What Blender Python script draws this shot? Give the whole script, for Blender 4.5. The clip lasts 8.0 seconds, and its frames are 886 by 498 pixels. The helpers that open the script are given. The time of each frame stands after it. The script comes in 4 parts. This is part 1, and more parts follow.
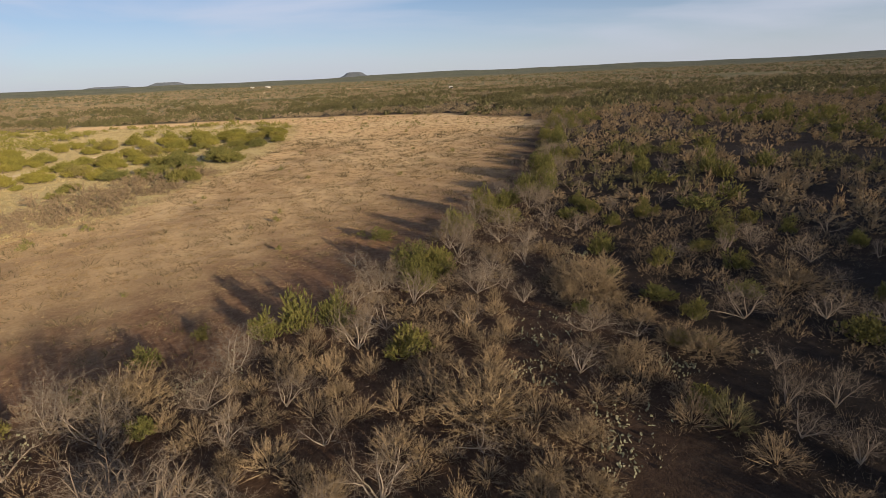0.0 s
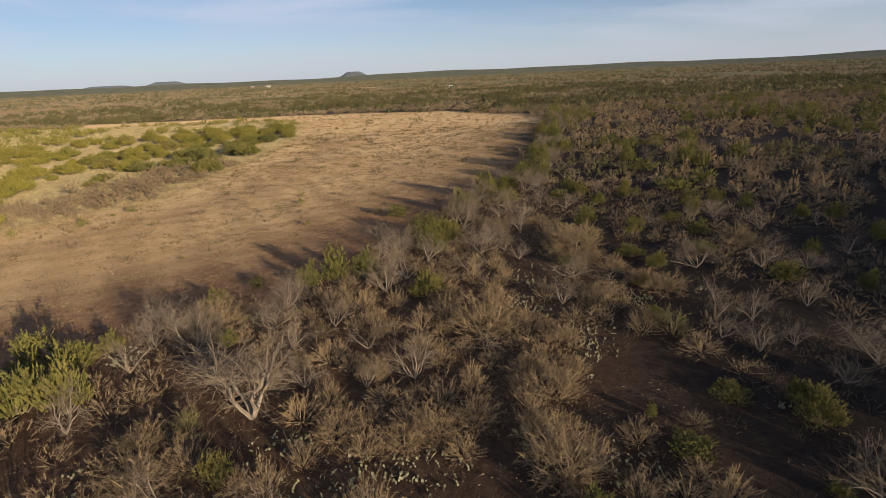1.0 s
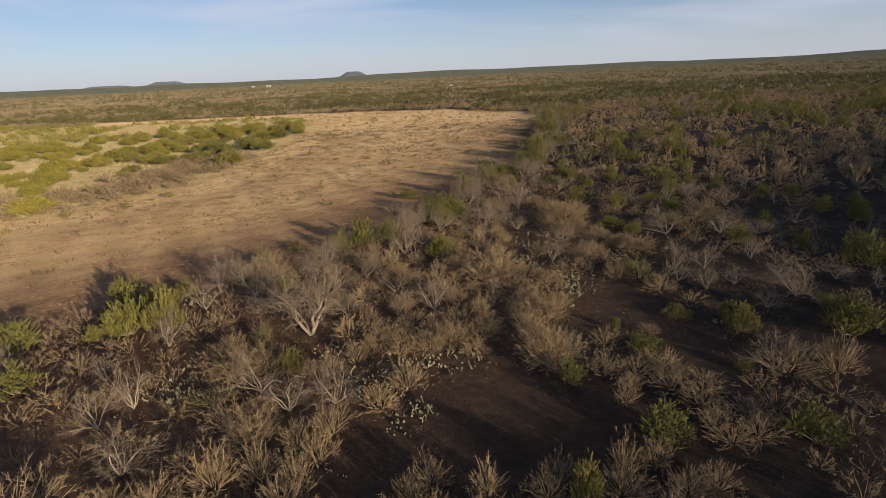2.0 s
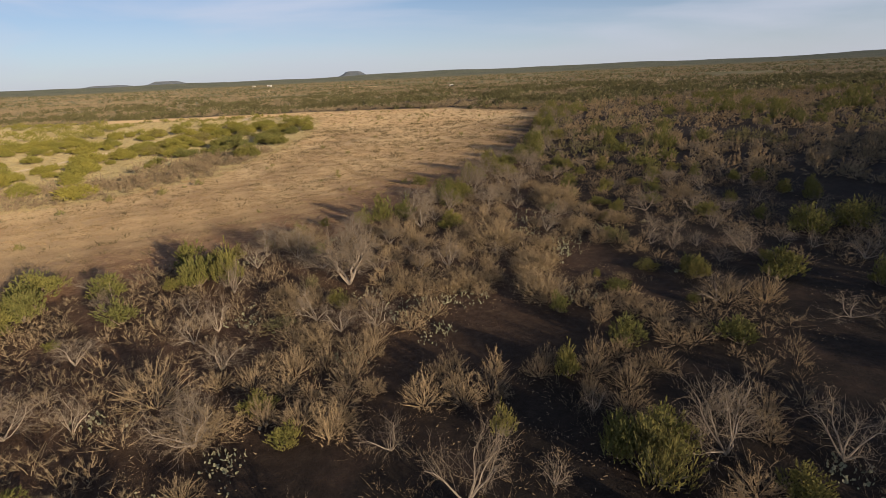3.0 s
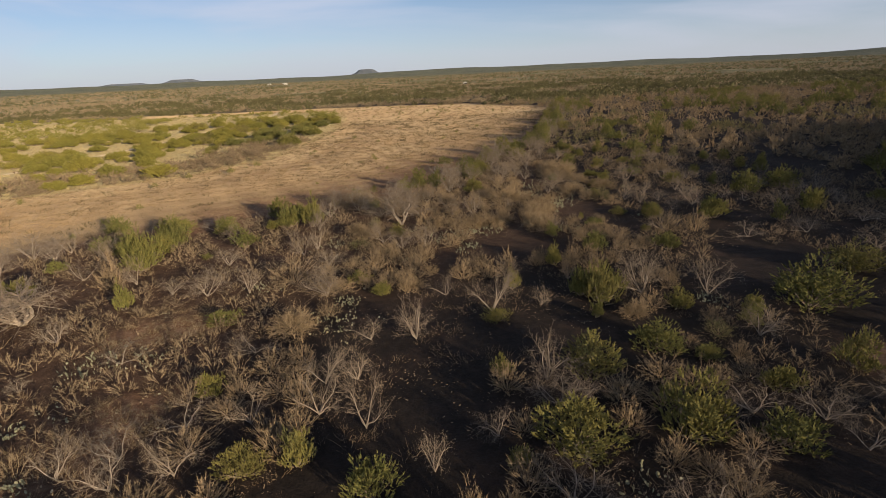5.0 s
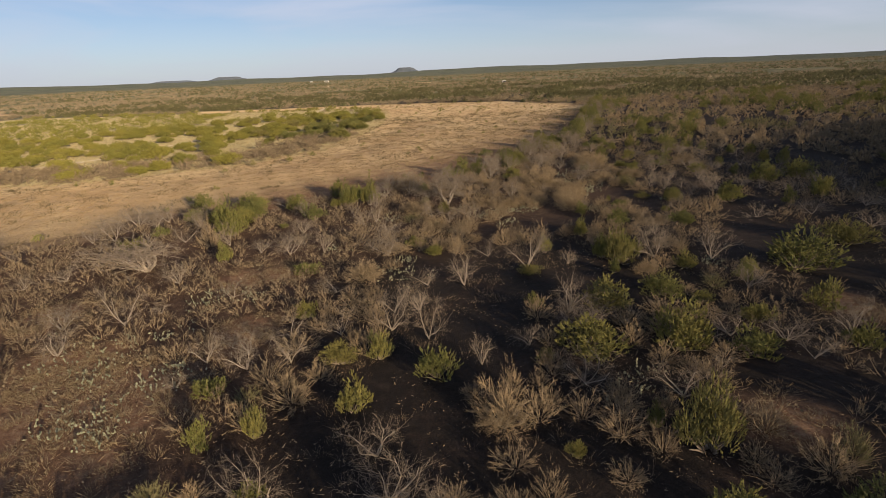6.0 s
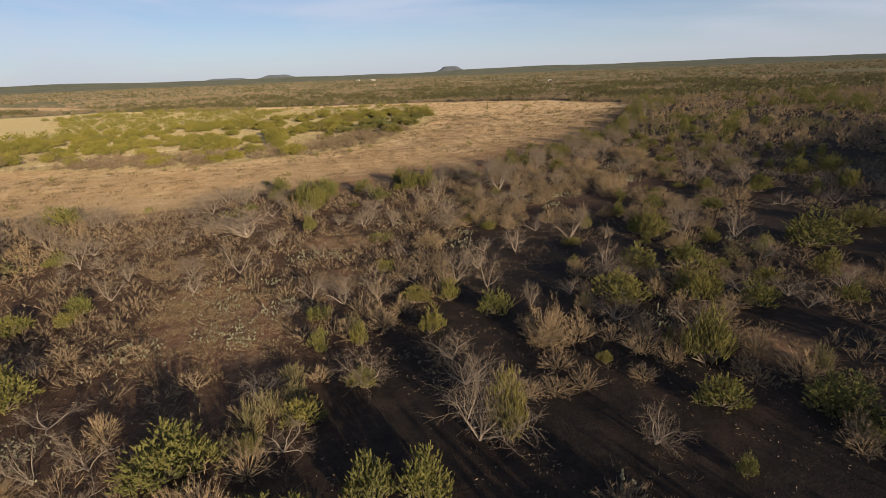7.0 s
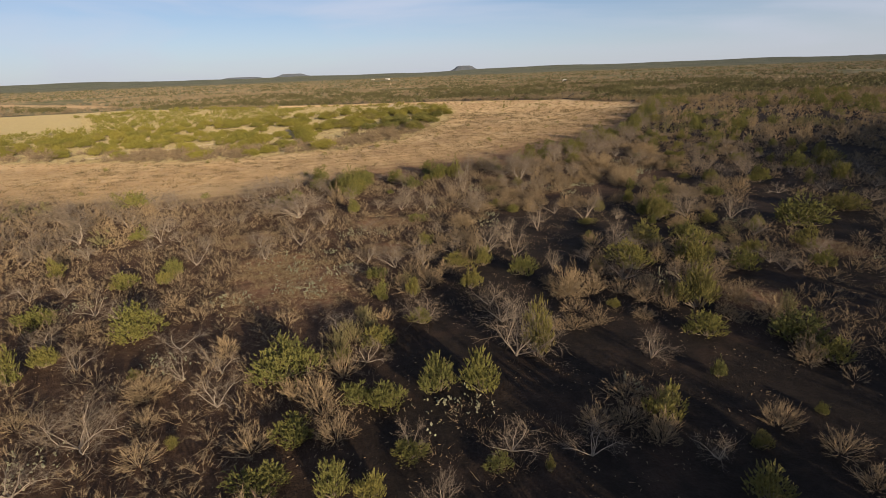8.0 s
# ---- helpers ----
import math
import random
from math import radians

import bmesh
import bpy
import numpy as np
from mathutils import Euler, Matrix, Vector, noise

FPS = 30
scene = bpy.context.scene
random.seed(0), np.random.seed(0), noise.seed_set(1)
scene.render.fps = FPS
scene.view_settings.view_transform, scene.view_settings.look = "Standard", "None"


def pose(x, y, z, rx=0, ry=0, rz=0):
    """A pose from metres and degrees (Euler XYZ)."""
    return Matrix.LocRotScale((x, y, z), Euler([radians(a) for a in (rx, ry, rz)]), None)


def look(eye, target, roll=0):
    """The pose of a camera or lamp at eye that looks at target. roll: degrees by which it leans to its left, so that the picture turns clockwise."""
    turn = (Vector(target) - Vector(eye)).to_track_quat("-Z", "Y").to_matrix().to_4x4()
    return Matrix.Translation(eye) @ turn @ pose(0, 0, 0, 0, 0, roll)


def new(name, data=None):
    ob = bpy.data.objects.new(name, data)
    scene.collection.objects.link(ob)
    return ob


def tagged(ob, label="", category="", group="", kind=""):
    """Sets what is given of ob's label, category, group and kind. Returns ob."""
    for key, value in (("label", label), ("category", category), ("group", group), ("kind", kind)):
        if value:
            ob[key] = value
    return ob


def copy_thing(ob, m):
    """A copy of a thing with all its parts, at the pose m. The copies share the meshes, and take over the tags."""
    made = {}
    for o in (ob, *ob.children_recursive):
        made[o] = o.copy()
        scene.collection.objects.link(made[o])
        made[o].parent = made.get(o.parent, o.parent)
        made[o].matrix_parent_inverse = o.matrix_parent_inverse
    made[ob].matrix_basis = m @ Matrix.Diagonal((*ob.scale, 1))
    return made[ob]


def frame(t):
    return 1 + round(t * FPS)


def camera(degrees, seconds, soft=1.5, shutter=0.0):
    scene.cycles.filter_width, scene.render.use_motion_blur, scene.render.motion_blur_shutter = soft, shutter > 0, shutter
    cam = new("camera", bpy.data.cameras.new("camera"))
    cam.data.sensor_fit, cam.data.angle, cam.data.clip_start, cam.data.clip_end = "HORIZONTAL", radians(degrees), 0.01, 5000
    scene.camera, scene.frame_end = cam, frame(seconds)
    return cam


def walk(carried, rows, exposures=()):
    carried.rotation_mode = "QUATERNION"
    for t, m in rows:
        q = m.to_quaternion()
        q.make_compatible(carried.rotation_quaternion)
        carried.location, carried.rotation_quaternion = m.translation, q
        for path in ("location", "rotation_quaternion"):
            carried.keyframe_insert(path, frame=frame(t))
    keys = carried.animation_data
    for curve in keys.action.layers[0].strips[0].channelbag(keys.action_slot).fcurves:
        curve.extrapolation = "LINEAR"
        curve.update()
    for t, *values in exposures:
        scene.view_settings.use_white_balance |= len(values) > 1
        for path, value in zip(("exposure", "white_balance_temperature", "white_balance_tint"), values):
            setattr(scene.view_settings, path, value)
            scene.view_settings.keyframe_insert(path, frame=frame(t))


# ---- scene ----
cam = camera(78.5, 8.0, soft=0.85)
METRES, EYE, TILT, LEAN, TURN = 46.08, 10.0, 0.0, -0.9, 0.0
ROWS = [
    (0.0, 0.0, 0.0, 0.0, -1.13, -17.82, 3.51),
    (0.5, -0.0079, -0.0647, -0.0009, -1.17, -17.85, 3.5),
    (1.0, -0.0164, -0.1285, -0.0023, -1.22, -17.87, 3.48),
    (1.5, -0.0248, -0.1918, -0.0037, -1.26, -17.88, 3.51),
    (3.0, -0.0528, -0.3778, -0.0059, -1.3, -17.91, 3.47),
    (3.5, -0.0619, -0.4405, -0.0051, -1.3, -17.95, 3.49),
    (4.0, -0.0695, -0.5035, -0.0037, -1.34, -18.01, 3.53),
    (5.5, -0.0883, -0.6908, -0.0033, 1.58, -18.01, 3.49),
    (6.0, -0.0934, -0.7524, -0.0039, 3.84, -17.96, 3.38),
    (6.5, -0.0989, -0.8135, -0.0041, 6.32, -17.88, 3.22),
    (7.0, -0.1045, -0.8739, -0.0032, 8.33, -17.81, 3.11),
    (7.5, -0.1103, -0.9335, -0.0012, 9.34, -17.79, 3.03),
    (8.0, -0.1166, -0.9928, 0.0002, 9.71, -17.8, 2.98),
]
walk(cam, [(t, pose(0, 0, EYE, TILT, LEAN, TURN) @ pose(METRES * x, METRES * y, METRES * z, 90 + pitch, roll, yaw)) for t, x, y, z, yaw, pitch, roll in ROWS],
     exposures=[(0.0, 0.02, 6150, 15), (8.0, 0.03, 6150, 15)])

# ---- light: a low evening sun from behind, a clear sky with thin cloud ----
SUN_EL, SUN_AZ = radians(11.0), radians(141.4)   # azimuth clockwise from +y
sun_way = Vector((math.sin(SUN_AZ) * math.cos(SUN_EL), math.cos(SUN_AZ) * math.cos(SUN_EL), math.sin(SUN_EL)))
sun = new("sun", bpy.data.lights.new("sun", "SUN"))
sun.data.energy, sun.data.angle, sun.data.color = 5.0, radians(0.6), (1.0, 0.778, 0.49)
sun.matrix_world = look(sun_way * 300, (0, 0, 0))

world = bpy.data.worlds.new("sky")
scene.world = world
world.use_nodes = True
wn, wl = world.node_tree.nodes, world.node_tree.links
wn.clear()
sky = wn.new("ShaderNodeTexSky")
sky.sky_type, sky.sun_disc, sky.sun_elevation, sky.sun_rotation = "NISHITA", False, SUN_EL, SUN_AZ
sky.altitude, sky.air_density, sky.dust_density, sky.ozone_density = 500, 0.65, 0.15, 1.2
coords, stretch = wn.new("ShaderNodeTexCoord"), wn.new("ShaderNodeMapping")
stretch.inputs["Scale"].default_value = (1.2, 2.6, 9.0)
stretch.inputs["Rotation"].default_value = (0.10, 0.06, 0.3)
wisps, wisp_ramp = wn.new("ShaderNodeTexNoise"), wn.new("ShaderNodeValToRGB")
wisps.inputs["Scale"].default_value, wisps.inputs["Detail"].default_value, wisps.inputs["Distortion"].default_value = 1.6, 6.0, 0.6
wisp_ramp.color_ramp.elements[0].position, wisp_ramp.color_ramp.elements[1].position = 0.40, 0.70
wisp_ramp.color_ramp.elements[0].color = (0.06, 0.06, 0.06, 1)
wisp_ramp.color_ramp.elements[1].color = (0.6, 0.6, 0.6, 1)
cloud = wn.new("ShaderNodeMixRGB")
cloud.inputs["Color2"].default_value = (7.2, 7.4, 8.0, 1)
back, wout = wn.new("ShaderNodeBackground"), wn.new("ShaderNodeOutputWorld")
back.inputs["Strength"].default_value = 0.091
wl.new(coords.outputs["Generated"], stretch.inputs["Vector"])
wl.new(stretch.outputs["Vector"], wisps.inputs["Vector"])
wl.new(wisps.outputs["Fac"], wisp_ramp.inputs["Fac"])
wl.new(wisp_ramp.outputs["Color"], cloud.inputs["Fac"])
wl.new(sky.outputs["Color"], cloud.inputs["Color1"])
# haze that thickens towards the horizon
up, haze_ramp, haze = wn.new("ShaderNodeSeparateXYZ"), wn.new("ShaderNodeValToRGB"), wn.new("ShaderNodeMixRGB")
for e, (p, c) in zip((haze_ramp.color_ramp.elements[0], haze_ramp.color_ramp.elements.new(0.1), haze_ramp.color_ramp.elements[-1]), ((0.0, 0.85), (0.06, 0.38), (0.13, 0.0))):
    e.position, e.color = p, (c, c, c, 1)
haze.inputs["Color2"].default_value = (5.5, 5.75, 6.1, 1)
wl.new(coords.outputs["Generated"], up.inputs["Vector"])
wl.new(up.outputs["Z"], haze_ramp.inputs["Fac"])
wl.new(haze_ramp.outputs["Color"], haze.inputs["Fac"])
wl.new(cloud.outputs["Color"], haze.inputs["Color1"])
wl.new(haze.outputs["Color"], back.inputs["Color"])
wl.new(back.outputs["Background"], wout.inputs["Surface"])

# ---- materials ----
def nodes_of(name, rough=0.9):
    m = bpy.data.materials.new(name)
    m.use_nodes = True
    n, l = m.node_tree.nodes, m.node_tree.links
    b = n["Principled BSDF"]
    b.inputs["Roughness"].default_value = rough
    b.inputs["Specular IOR Level"].default_value = 0.2
    b.inputs["Diffuse Roughness"].default_value = 1.0
    return m, n, l, b


def ramp(n, l, source, stops):
    r = n.new("ShaderNodeValToRGB")
    el = r.color_ramp.elements
    while len(el) < len(stops):
        el.new(0.5)
    for e, (p, c) in zip(el, stops):
        e.position, e.color = p, (*c, 1)
    l.new(source, r.inputs["Fac"])
    return r.outputs["Color"]


def mix(n, l, fac, a, b, how="MIX"):
    x = n.new("ShaderNodeMixRGB")
    x.blend_type = how
    for key, v in (("Fac", fac), ("Color1", a), ("Color2", b)):
        if isinstance(v, (int, float)):
            x.inputs[key].default_value = v
        elif isinstance(v, tuple):
            x.inputs[key].default_value = (*v, 1)
        else:
            l.new(v, x.inputs[key])
    return x.outputs["Color"]


def grain(n, l, scale, detail=4.0, rough=0.6, vector=None):
    x = n.new("ShaderNodeTexNoise")
    x.inputs["Scale"].default_value, x.inputs["Detail"].default_value, x.inputs["Roughness"].default_value = scale, detail, rough
    if vector is not None:
        l.new(vector, x.inputs["Vector"])
    return x.outputs["Fac"]


def plant_material(name, plants, pieces, rough=0.85, size=3.0):
    """Colour that varies from plant to plant, from piece to piece and in blotches along each piece."""
    m, n, l, b = nodes_of(name, rough)
    patch = n.new("ShaderNodeMath")
    patch.operation = "MULTIPLY_ADD"
    l.new(grain(n, l, 0.4, 2, 0.5, n.new("ShaderNodeTexCoord").outputs["Object"]), patch.inputs[0])
    patch.inputs[1].default_value = 1.8
    patch.inputs[2].default_value = -0.9
    shift = n.new("ShaderNodeMath")
    shift.use_clamp = True
    l.new(n.new("ShaderNodeObjectInfo").outputs["Random"], shift.inputs[0])
    l.new(patch.outputs["Value"], shift.inputs[1])
    whole = shift.outputs["Value"]
    piece = n.new("ShaderNodeNewGeometry").outputs["Random Per Island"]
    c1 = ramp(n, l, whole, plants)
    c2 = ramp(n, l, piece, pieces)
    c = mix(n, l, 0.5, c1, c2)
    g = grain(n, l, size, vector=n.new("ShaderNodeTexCoord").outputs["Object"])
    spots = ramp(n, l, g, [(0.3, (0.62, 0.6, 0.58)), (0.7, (1.2, 1.2, 1.18))])
    l.new(mix(n, l, 1.0, c, spots, "MULTIPLY"), b.inputs["Base Color"])
    return m


M_BARK = plant_material("grey_bark", [(0, (0.198, 0.161, 0.125)), (0.5, (0.286, 0.235, 0.185)), (1, (0.380, 0.314, 0.235))],
                        [(0, (0.175, 0.138, 0.107)), (1, (0.317, 0.264, 0.197))], 0.9, 6.0)
M_LIMB = plant_material("pale_limb_bark", [(0, (0.30, 0.255, 0.205)), (1, (0.47, 0.41, 0.33))], [(0, (0.27, 0.22, 0.175)), (1, (0.46, 0.39, 0.31))], 0.9, 8.0)
M_TWIG = plant_material("brown_twigs", [(0, (0.178, 0.141, 0.098)), (0.35, (0.266, 0.205, 0.136)), (0.65, (0.390, 0.292, 0.177)), (0.85, (0.472, 0.350, 0.202)), (1, (0.280, 0.234, 0.168))],
                        [(0, (0.193, 0.149, 0.096)), (0.6, (0.340, 0.258, 0.159)), (1, (0.460, 0.360, 0.224))], 0.9)
M_OLIVE = plant_material("olive_twigs", [(0, (0.18, 0.17, 0.085)), (0.6, (0.25, 0.225, 0.105)), (1, (0.31, 0.26, 0.13))], [(0, (0.15, 0.135, 0.07)), (1, (0.33, 0.285, 0.14))], 0.9)
M_OLIVE_LEAF = plant_material("olive_leaves", [(0, (0.185, 0.175, 0.055)), (0.6, (0.235, 0.212, 0.062)), (1, (0.285, 0.235, 0.075))], [(0, (0.12, 0.118, 0.042)), (1, (0.29, 0.25, 0.085))], 0.8)
M_WEED = plant_material("dark_weed", [(0, (0.13, 0.10, 0.055)), (1, (0.16, 0.14, 0.06))], [(0, (0.09, 0.07, 0.04)), (1, (0.2, 0.16, 0.08))], 0.9)
M_JUNIPER = plant_material("juniper_foliage", [(0, (0.145, 0.152, 0.050)), (0.5, (0.215, 0.206, 0.055)), (0.85, (0.285, 0.246, 0.068)), (1, (0.185, 0.170, 0.073))],
                           [(0, (0.095, 0.108, 0.037)), (0.7, (0.215, 0.212, 0.067)), (0.93, (0.285, 0.260, 0.090)), (1, (0.245, 0.170, 0.080))], 0.75)
M_FAR_GREEN = plant_material("far_juniper", [(0, (0.068, 0.078, 0.034)), (0.5, (0.098, 0.102, 0.044)), (1, (0.150, 0.135, 0.062))], [(0, (0.055, 0.066, 0.030)), (1, (0.140, 0.130, 0.060))], 0.85, 0.06)
M_FAR_DRY = plant_material("far_dry_twigs", [(0, (0.195, 0.160, 0.102)), (1, (0.320, 0.256, 0.164))], [(0, (0.170, 0.142, 0.092)), (1, (0.295, 0.236, 0.152))], 0.9, 0.06)
M_MEADOW_SHRUB = plant_material("sunlit_shrub_foliage", [(0, (0.19, 0.19, 0.045)), (0.5, (0.29, 0.265, 0.052)), (0.8, (0.35, 0.305, 0.066)), (1, (0.226, 0.187, 0.094))],
                                [(0, (0.139, 0.140, 0.035)), (1, (0.312, 0.288, 0.078))], 0.8)
M_PAD = plant_material("cactus_pad", [(0, (0.23, 0.245, 0.145)), (1, (0.36, 0.355, 0.24))], [(0, (0.21, 0.23, 0.13)), (1, (0.44, 0.42, 0.30))], 0.55, 9.0)
M_TAN = plant_material("tan_twigs", [(0, (0.304, 0.226, 0.132)), (1, (0.380, 0.289, 0.176))], [(0, (0.228, 0.164, 0.092)), (1, (0.395, 0.312, 0.196))], 0.9)
M_STRAW = plant_material("straw_grass", [(0, (0.26, 0.20, 0.13)), (1, (0.38, 0.29, 0.18))], [(0, (0.22, 0.16, 0.10)), (1, (0.44, 0.345, 0.225))], 0.9)
M_MEADOW_GRASS = plant_material("meadow_straw", [(0, (0.44, 0.365, 0.20)), (1, (0.44, 0.365, 0.20))], [(0, (0.36, 0.305, 0.145)), (1, (0.50, 0.425, 0.25))], 0.9, 0.4)
M_FIELD_GRASS = plant_material("cropped_grass", [(0, (0.30, 0.212, 0.112)), (0.5, (0.36, 0.262, 0.142)), (1, (0.43, 0.325, 0.185))], [(0, (0.25, 0.175, 0.095)), (0.35, (0.33, 0.242, 0.134)), (1, (0.43, 0.325, 0.19))], 0.9, 0.4)


def ground_material():
    """Red-brown soil darkened for the shade among the brush, cropped straw grass on the field, pale grass in the
    meadow.
    """
    m, n, l, b = nodes_of("soil_and_grass", 0.95)
    at = n.new("ShaderNodeTexCoord").outputs["Object"]

    def share(name):
        a = n.new("ShaderNodeAttribute")
        a.attribute_name = name
        return a.outputs["Fac"]

    broad, mid, fine, tiny = grain(n, l, 0.05, 5, 0.6, at), grain(n, l, 0.5, 5, 0.65, at), grain(n, l, 2.6, 4, 0.7, at), grain(n, l, 14.0, 3, 0.7, at)
    # Far darker than red-brown earth: the brush's shade is put into this colour.
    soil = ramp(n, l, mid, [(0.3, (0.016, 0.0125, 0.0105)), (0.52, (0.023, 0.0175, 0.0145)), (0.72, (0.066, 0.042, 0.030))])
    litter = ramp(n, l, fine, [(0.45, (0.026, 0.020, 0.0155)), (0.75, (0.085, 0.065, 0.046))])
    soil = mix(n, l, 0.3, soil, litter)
    straw = ramp(n, l, fine, [(0.3, (0.42, 0.292, 0.160)), (0.5, (0.56, 0.405, 0.230)), (0.72, (0.65, 0.485, 0.290))])
    red = ramp(n, l, broad, [(0.40, (0.52, 0.358, 0.178)), (0.62, (0.60, 0.463, 0.256))])
    field = mix(n, l, 0.5, straw, red)
    pale = ramp(n, l, mid, [(0.3, (0.36, 0.295, 0.145)), (0.5, (0.47, 0.385, 0.195)), (0.7, (0.42, 0.355, 0.165))])
    scrub = ramp(n, l, grain(n, l, 0.02, 8, 0.75, at), [(0.38, (0.105, 0.100, 0.054)), (0.52, (0.165, 0.148, 0.082)), (0.68, (0.29, 0.245, 0.14))])
    speck = n.new("ShaderNodeTexVoronoi")
    speck.inputs["Scale"].default_value = 0.11
    l.new(at, speck.inputs["Vector"])
    scrub = mix(n, l, ramp(n, l, speck.outputs["Distance"], [(0.22, (1, 1, 1)), (0.42, (0, 0, 0))]), scrub, (0.075, 0.09, 0.04))
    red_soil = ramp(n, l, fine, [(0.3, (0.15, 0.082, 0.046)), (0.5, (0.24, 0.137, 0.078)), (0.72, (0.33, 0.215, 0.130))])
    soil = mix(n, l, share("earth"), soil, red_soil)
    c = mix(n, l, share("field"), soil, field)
    # Field edge: bare reddish soil, also painted darker as the brush's shade.
    c = mix(n, l, share("margin"), c, red_soil)
    c = mix(n, l, share("meadow"), c, pale)
    c = mix(n, l, share("scrub"), c, scrub)
    # Far juniper cover, cooled and greyed in colour to stand for aerial haze.
    c = mix(n, l, share("ridge"), c, ramp(n, l, grain(n, l, 0.008, 6, 0.7, at), [(0.4, (0.062, 0.078, 0.062)), (0.65, (0.125, 0.130, 0.095))]))
    l.new(mix(n, l, 1.0, c, ramp(n, l, tiny, [(0.3, (0.75, 0.75, 0.75)), (0.7, (1.15, 1.15, 1.15))]), "MULTIPLY"), b.inputs["Base Color"])
    lumps = mix(n, l, share("scrub"), mix(n, l, 0.5, fine, tiny), mix(n, l, 1.0, speck.outputs["Distance"], (14, 14, 14), "MULTIPLY"))
    bump = n.new("ShaderNodeBump")
    bump.inputs["Strength"].default_value, bump.inputs["Distance"].default_value = 1.0, 0.16
    high = lumps
    l.new(high, bump.inputs["Height"])
    l.new(bump.outputs["Normal"], b.inputs["Normal"])
    return m


# ---- the plan: field, meadow and the lie of the land ----
FIELD = [(-16, 16.5), (-8, 22), (0, 38), (7, 52), (13, 74), (22, 115), (20, 130), (2, 160), (-30, 176), (-60, 182), (-120, 190), (-118, 176), (-60, 168),
         (-37, 150), (-30, 112), (-28, 84), (-29, 64), (-30, 50), (-38, 39), (-55, 29), (-96, 32), (-200, 40), (-240, -10), (-120, -4), (-58, -1), (-35, 1), (-33, 9), (-24, 12)]
MEADOW = [(-30, 50), (-29, 64), (-28, 84), (-30, 112), (-37, 150), (-60, 168), (-118, 176), (-200, 200), (-300, 140), (-200, 40), (-96, 32), (-55, 29), (-38, 39)]
TRACK = [(-82, 35), (-68, 54), (-64, 80), (-61, 110), (-61, 155), (-64, 178)]
PALE_STRIP = [(-250, 225), (-300, 252), (-420, 300), (-410, 325), (-300, 275), (-240, 238)]
FAR_TRACK = [(-159, 523), (-190, 640), (-247, 837), (-330, 900)]
FAR_FIELD = [(-130, 88), (-155, 86), (-260, 110), (-230, 155), (-177, 141)]
FAR_PATCHES = [(-44, 430, 22, 7), (-24, 480, 26, 8), (18, 520, 24, 8), (200, 640, 60, 14), (-150, 470, 26, 8), (60, 330, 16, 6), (130, 300, 14, 5), (-90, 700, 40, 12), (300, 520, 40, 10)]   # x, y, long, deep


RED_EARTH = [(-18.4, -19.4, 4.2), (-21.5, -16.2, 2.2), (-17.4, -6.3, 2.4), (-15.0, -13.0, 1.6), (-26.0, -11.0, 2.0), (4.3, -19.4, 1.2), (5.1, -20.8, 1.1), (11.2, -12.5, 1.4)]


def inside(poly, x, y):
    """Metres from the polygon's edge, above 0 inside it."""
    x, y = np.asarray(x, float), np.asarray(y, float)
    near, odd = np.full(x.shape, 1e9), np.zeros(x.shape, bool)
    for (ax, ay), (bx, by) in zip(poly, poly[1:] + poly[:1]):
        dx, dy = bx - ax, by - ay
        s = np.clip(((x - ax) * dx + (y - ay) * dy) / (dx * dx + dy * dy), 0, 1)
        near = np.minimum(near, np.hypot(x - ax - s * dx, y - ay - s * dy))
        if ay != by:
            odd ^= ((ay > y) != (by > y)) & (x < ax + dx * (y - ay) / dy)
    return np.where(odd, near, -near)


def in_patch(x, y):
    """Above 0 in the bare pale patches of the far plain, 1 at their middles."""
    return np.max([1 - ((x - px) / a) ** 2 - ((y - py) / b) ** 2 for px, py, a, b in FAR_PATCHES], axis=0)


def open_side(x, y):
    """Where the field runs on into grass, with no bare margin under brush."""
    return 4.0 * np.maximum(smooth(-9, -3, inside(MEADOW, x, y)), smooth(95, 120, np.asarray(y, float)))


def along(line, x, y):
    """Metres from a line of places."""
    x, y = np.asarray(x, float), np.asarray(y, float)
    near_by = np.full(x.shape, 1e9)
    for (ax, ay), (bx, by) in zip(line, line[1:]):
        dx, dy = bx - ax, by - ay
        s = np.clip(((x - ax) * dx + (y - ay) * dy) / (dx * dx + dy * dy), 0, 1)
        near_by = np.minimum(near_by, np.hypot(x - ax - s * dx, y - ay - s * dy))
    return near_by


def smooth(a, b, v):
    v = np.clip((v - a) / (b - a), 0, 1)
    return v * v * (3 - 2 * v)


def ground_z(x, y):
    """Height of the ground: a slight fall to the west, low swells, and rising country far off."""
    x, y = np.asarray(x, float), np.asarray(y, float)
    r = np.hypot(x, y)
    az = np.arctan2(x, y)
    z = -0.7 + 0.0157 * x * np.exp(-(r / 250) ** 2)
    z = z + 0.07 * np.sin(x * 0.31 + 1.3 * np.sin(y * 0.17)) * np.sin(y * 0.27 + 0.8)
    z = z + smooth(150, 700, r) * (1.2 * np.sin(x * 0.011 + 2) * np.sin(y * 0.009) + 0.8 * np.sin(x * 0.023) * np.sin(y * 0.019 + 1))
    rise = 31 + 6 * np.sin(az * 7.3 + 1.0) + 4 * np.sin(az * 17 + 2) + 2 * np.sin(az * 41)
    return z + rise * smooth(2400, 4700, r)


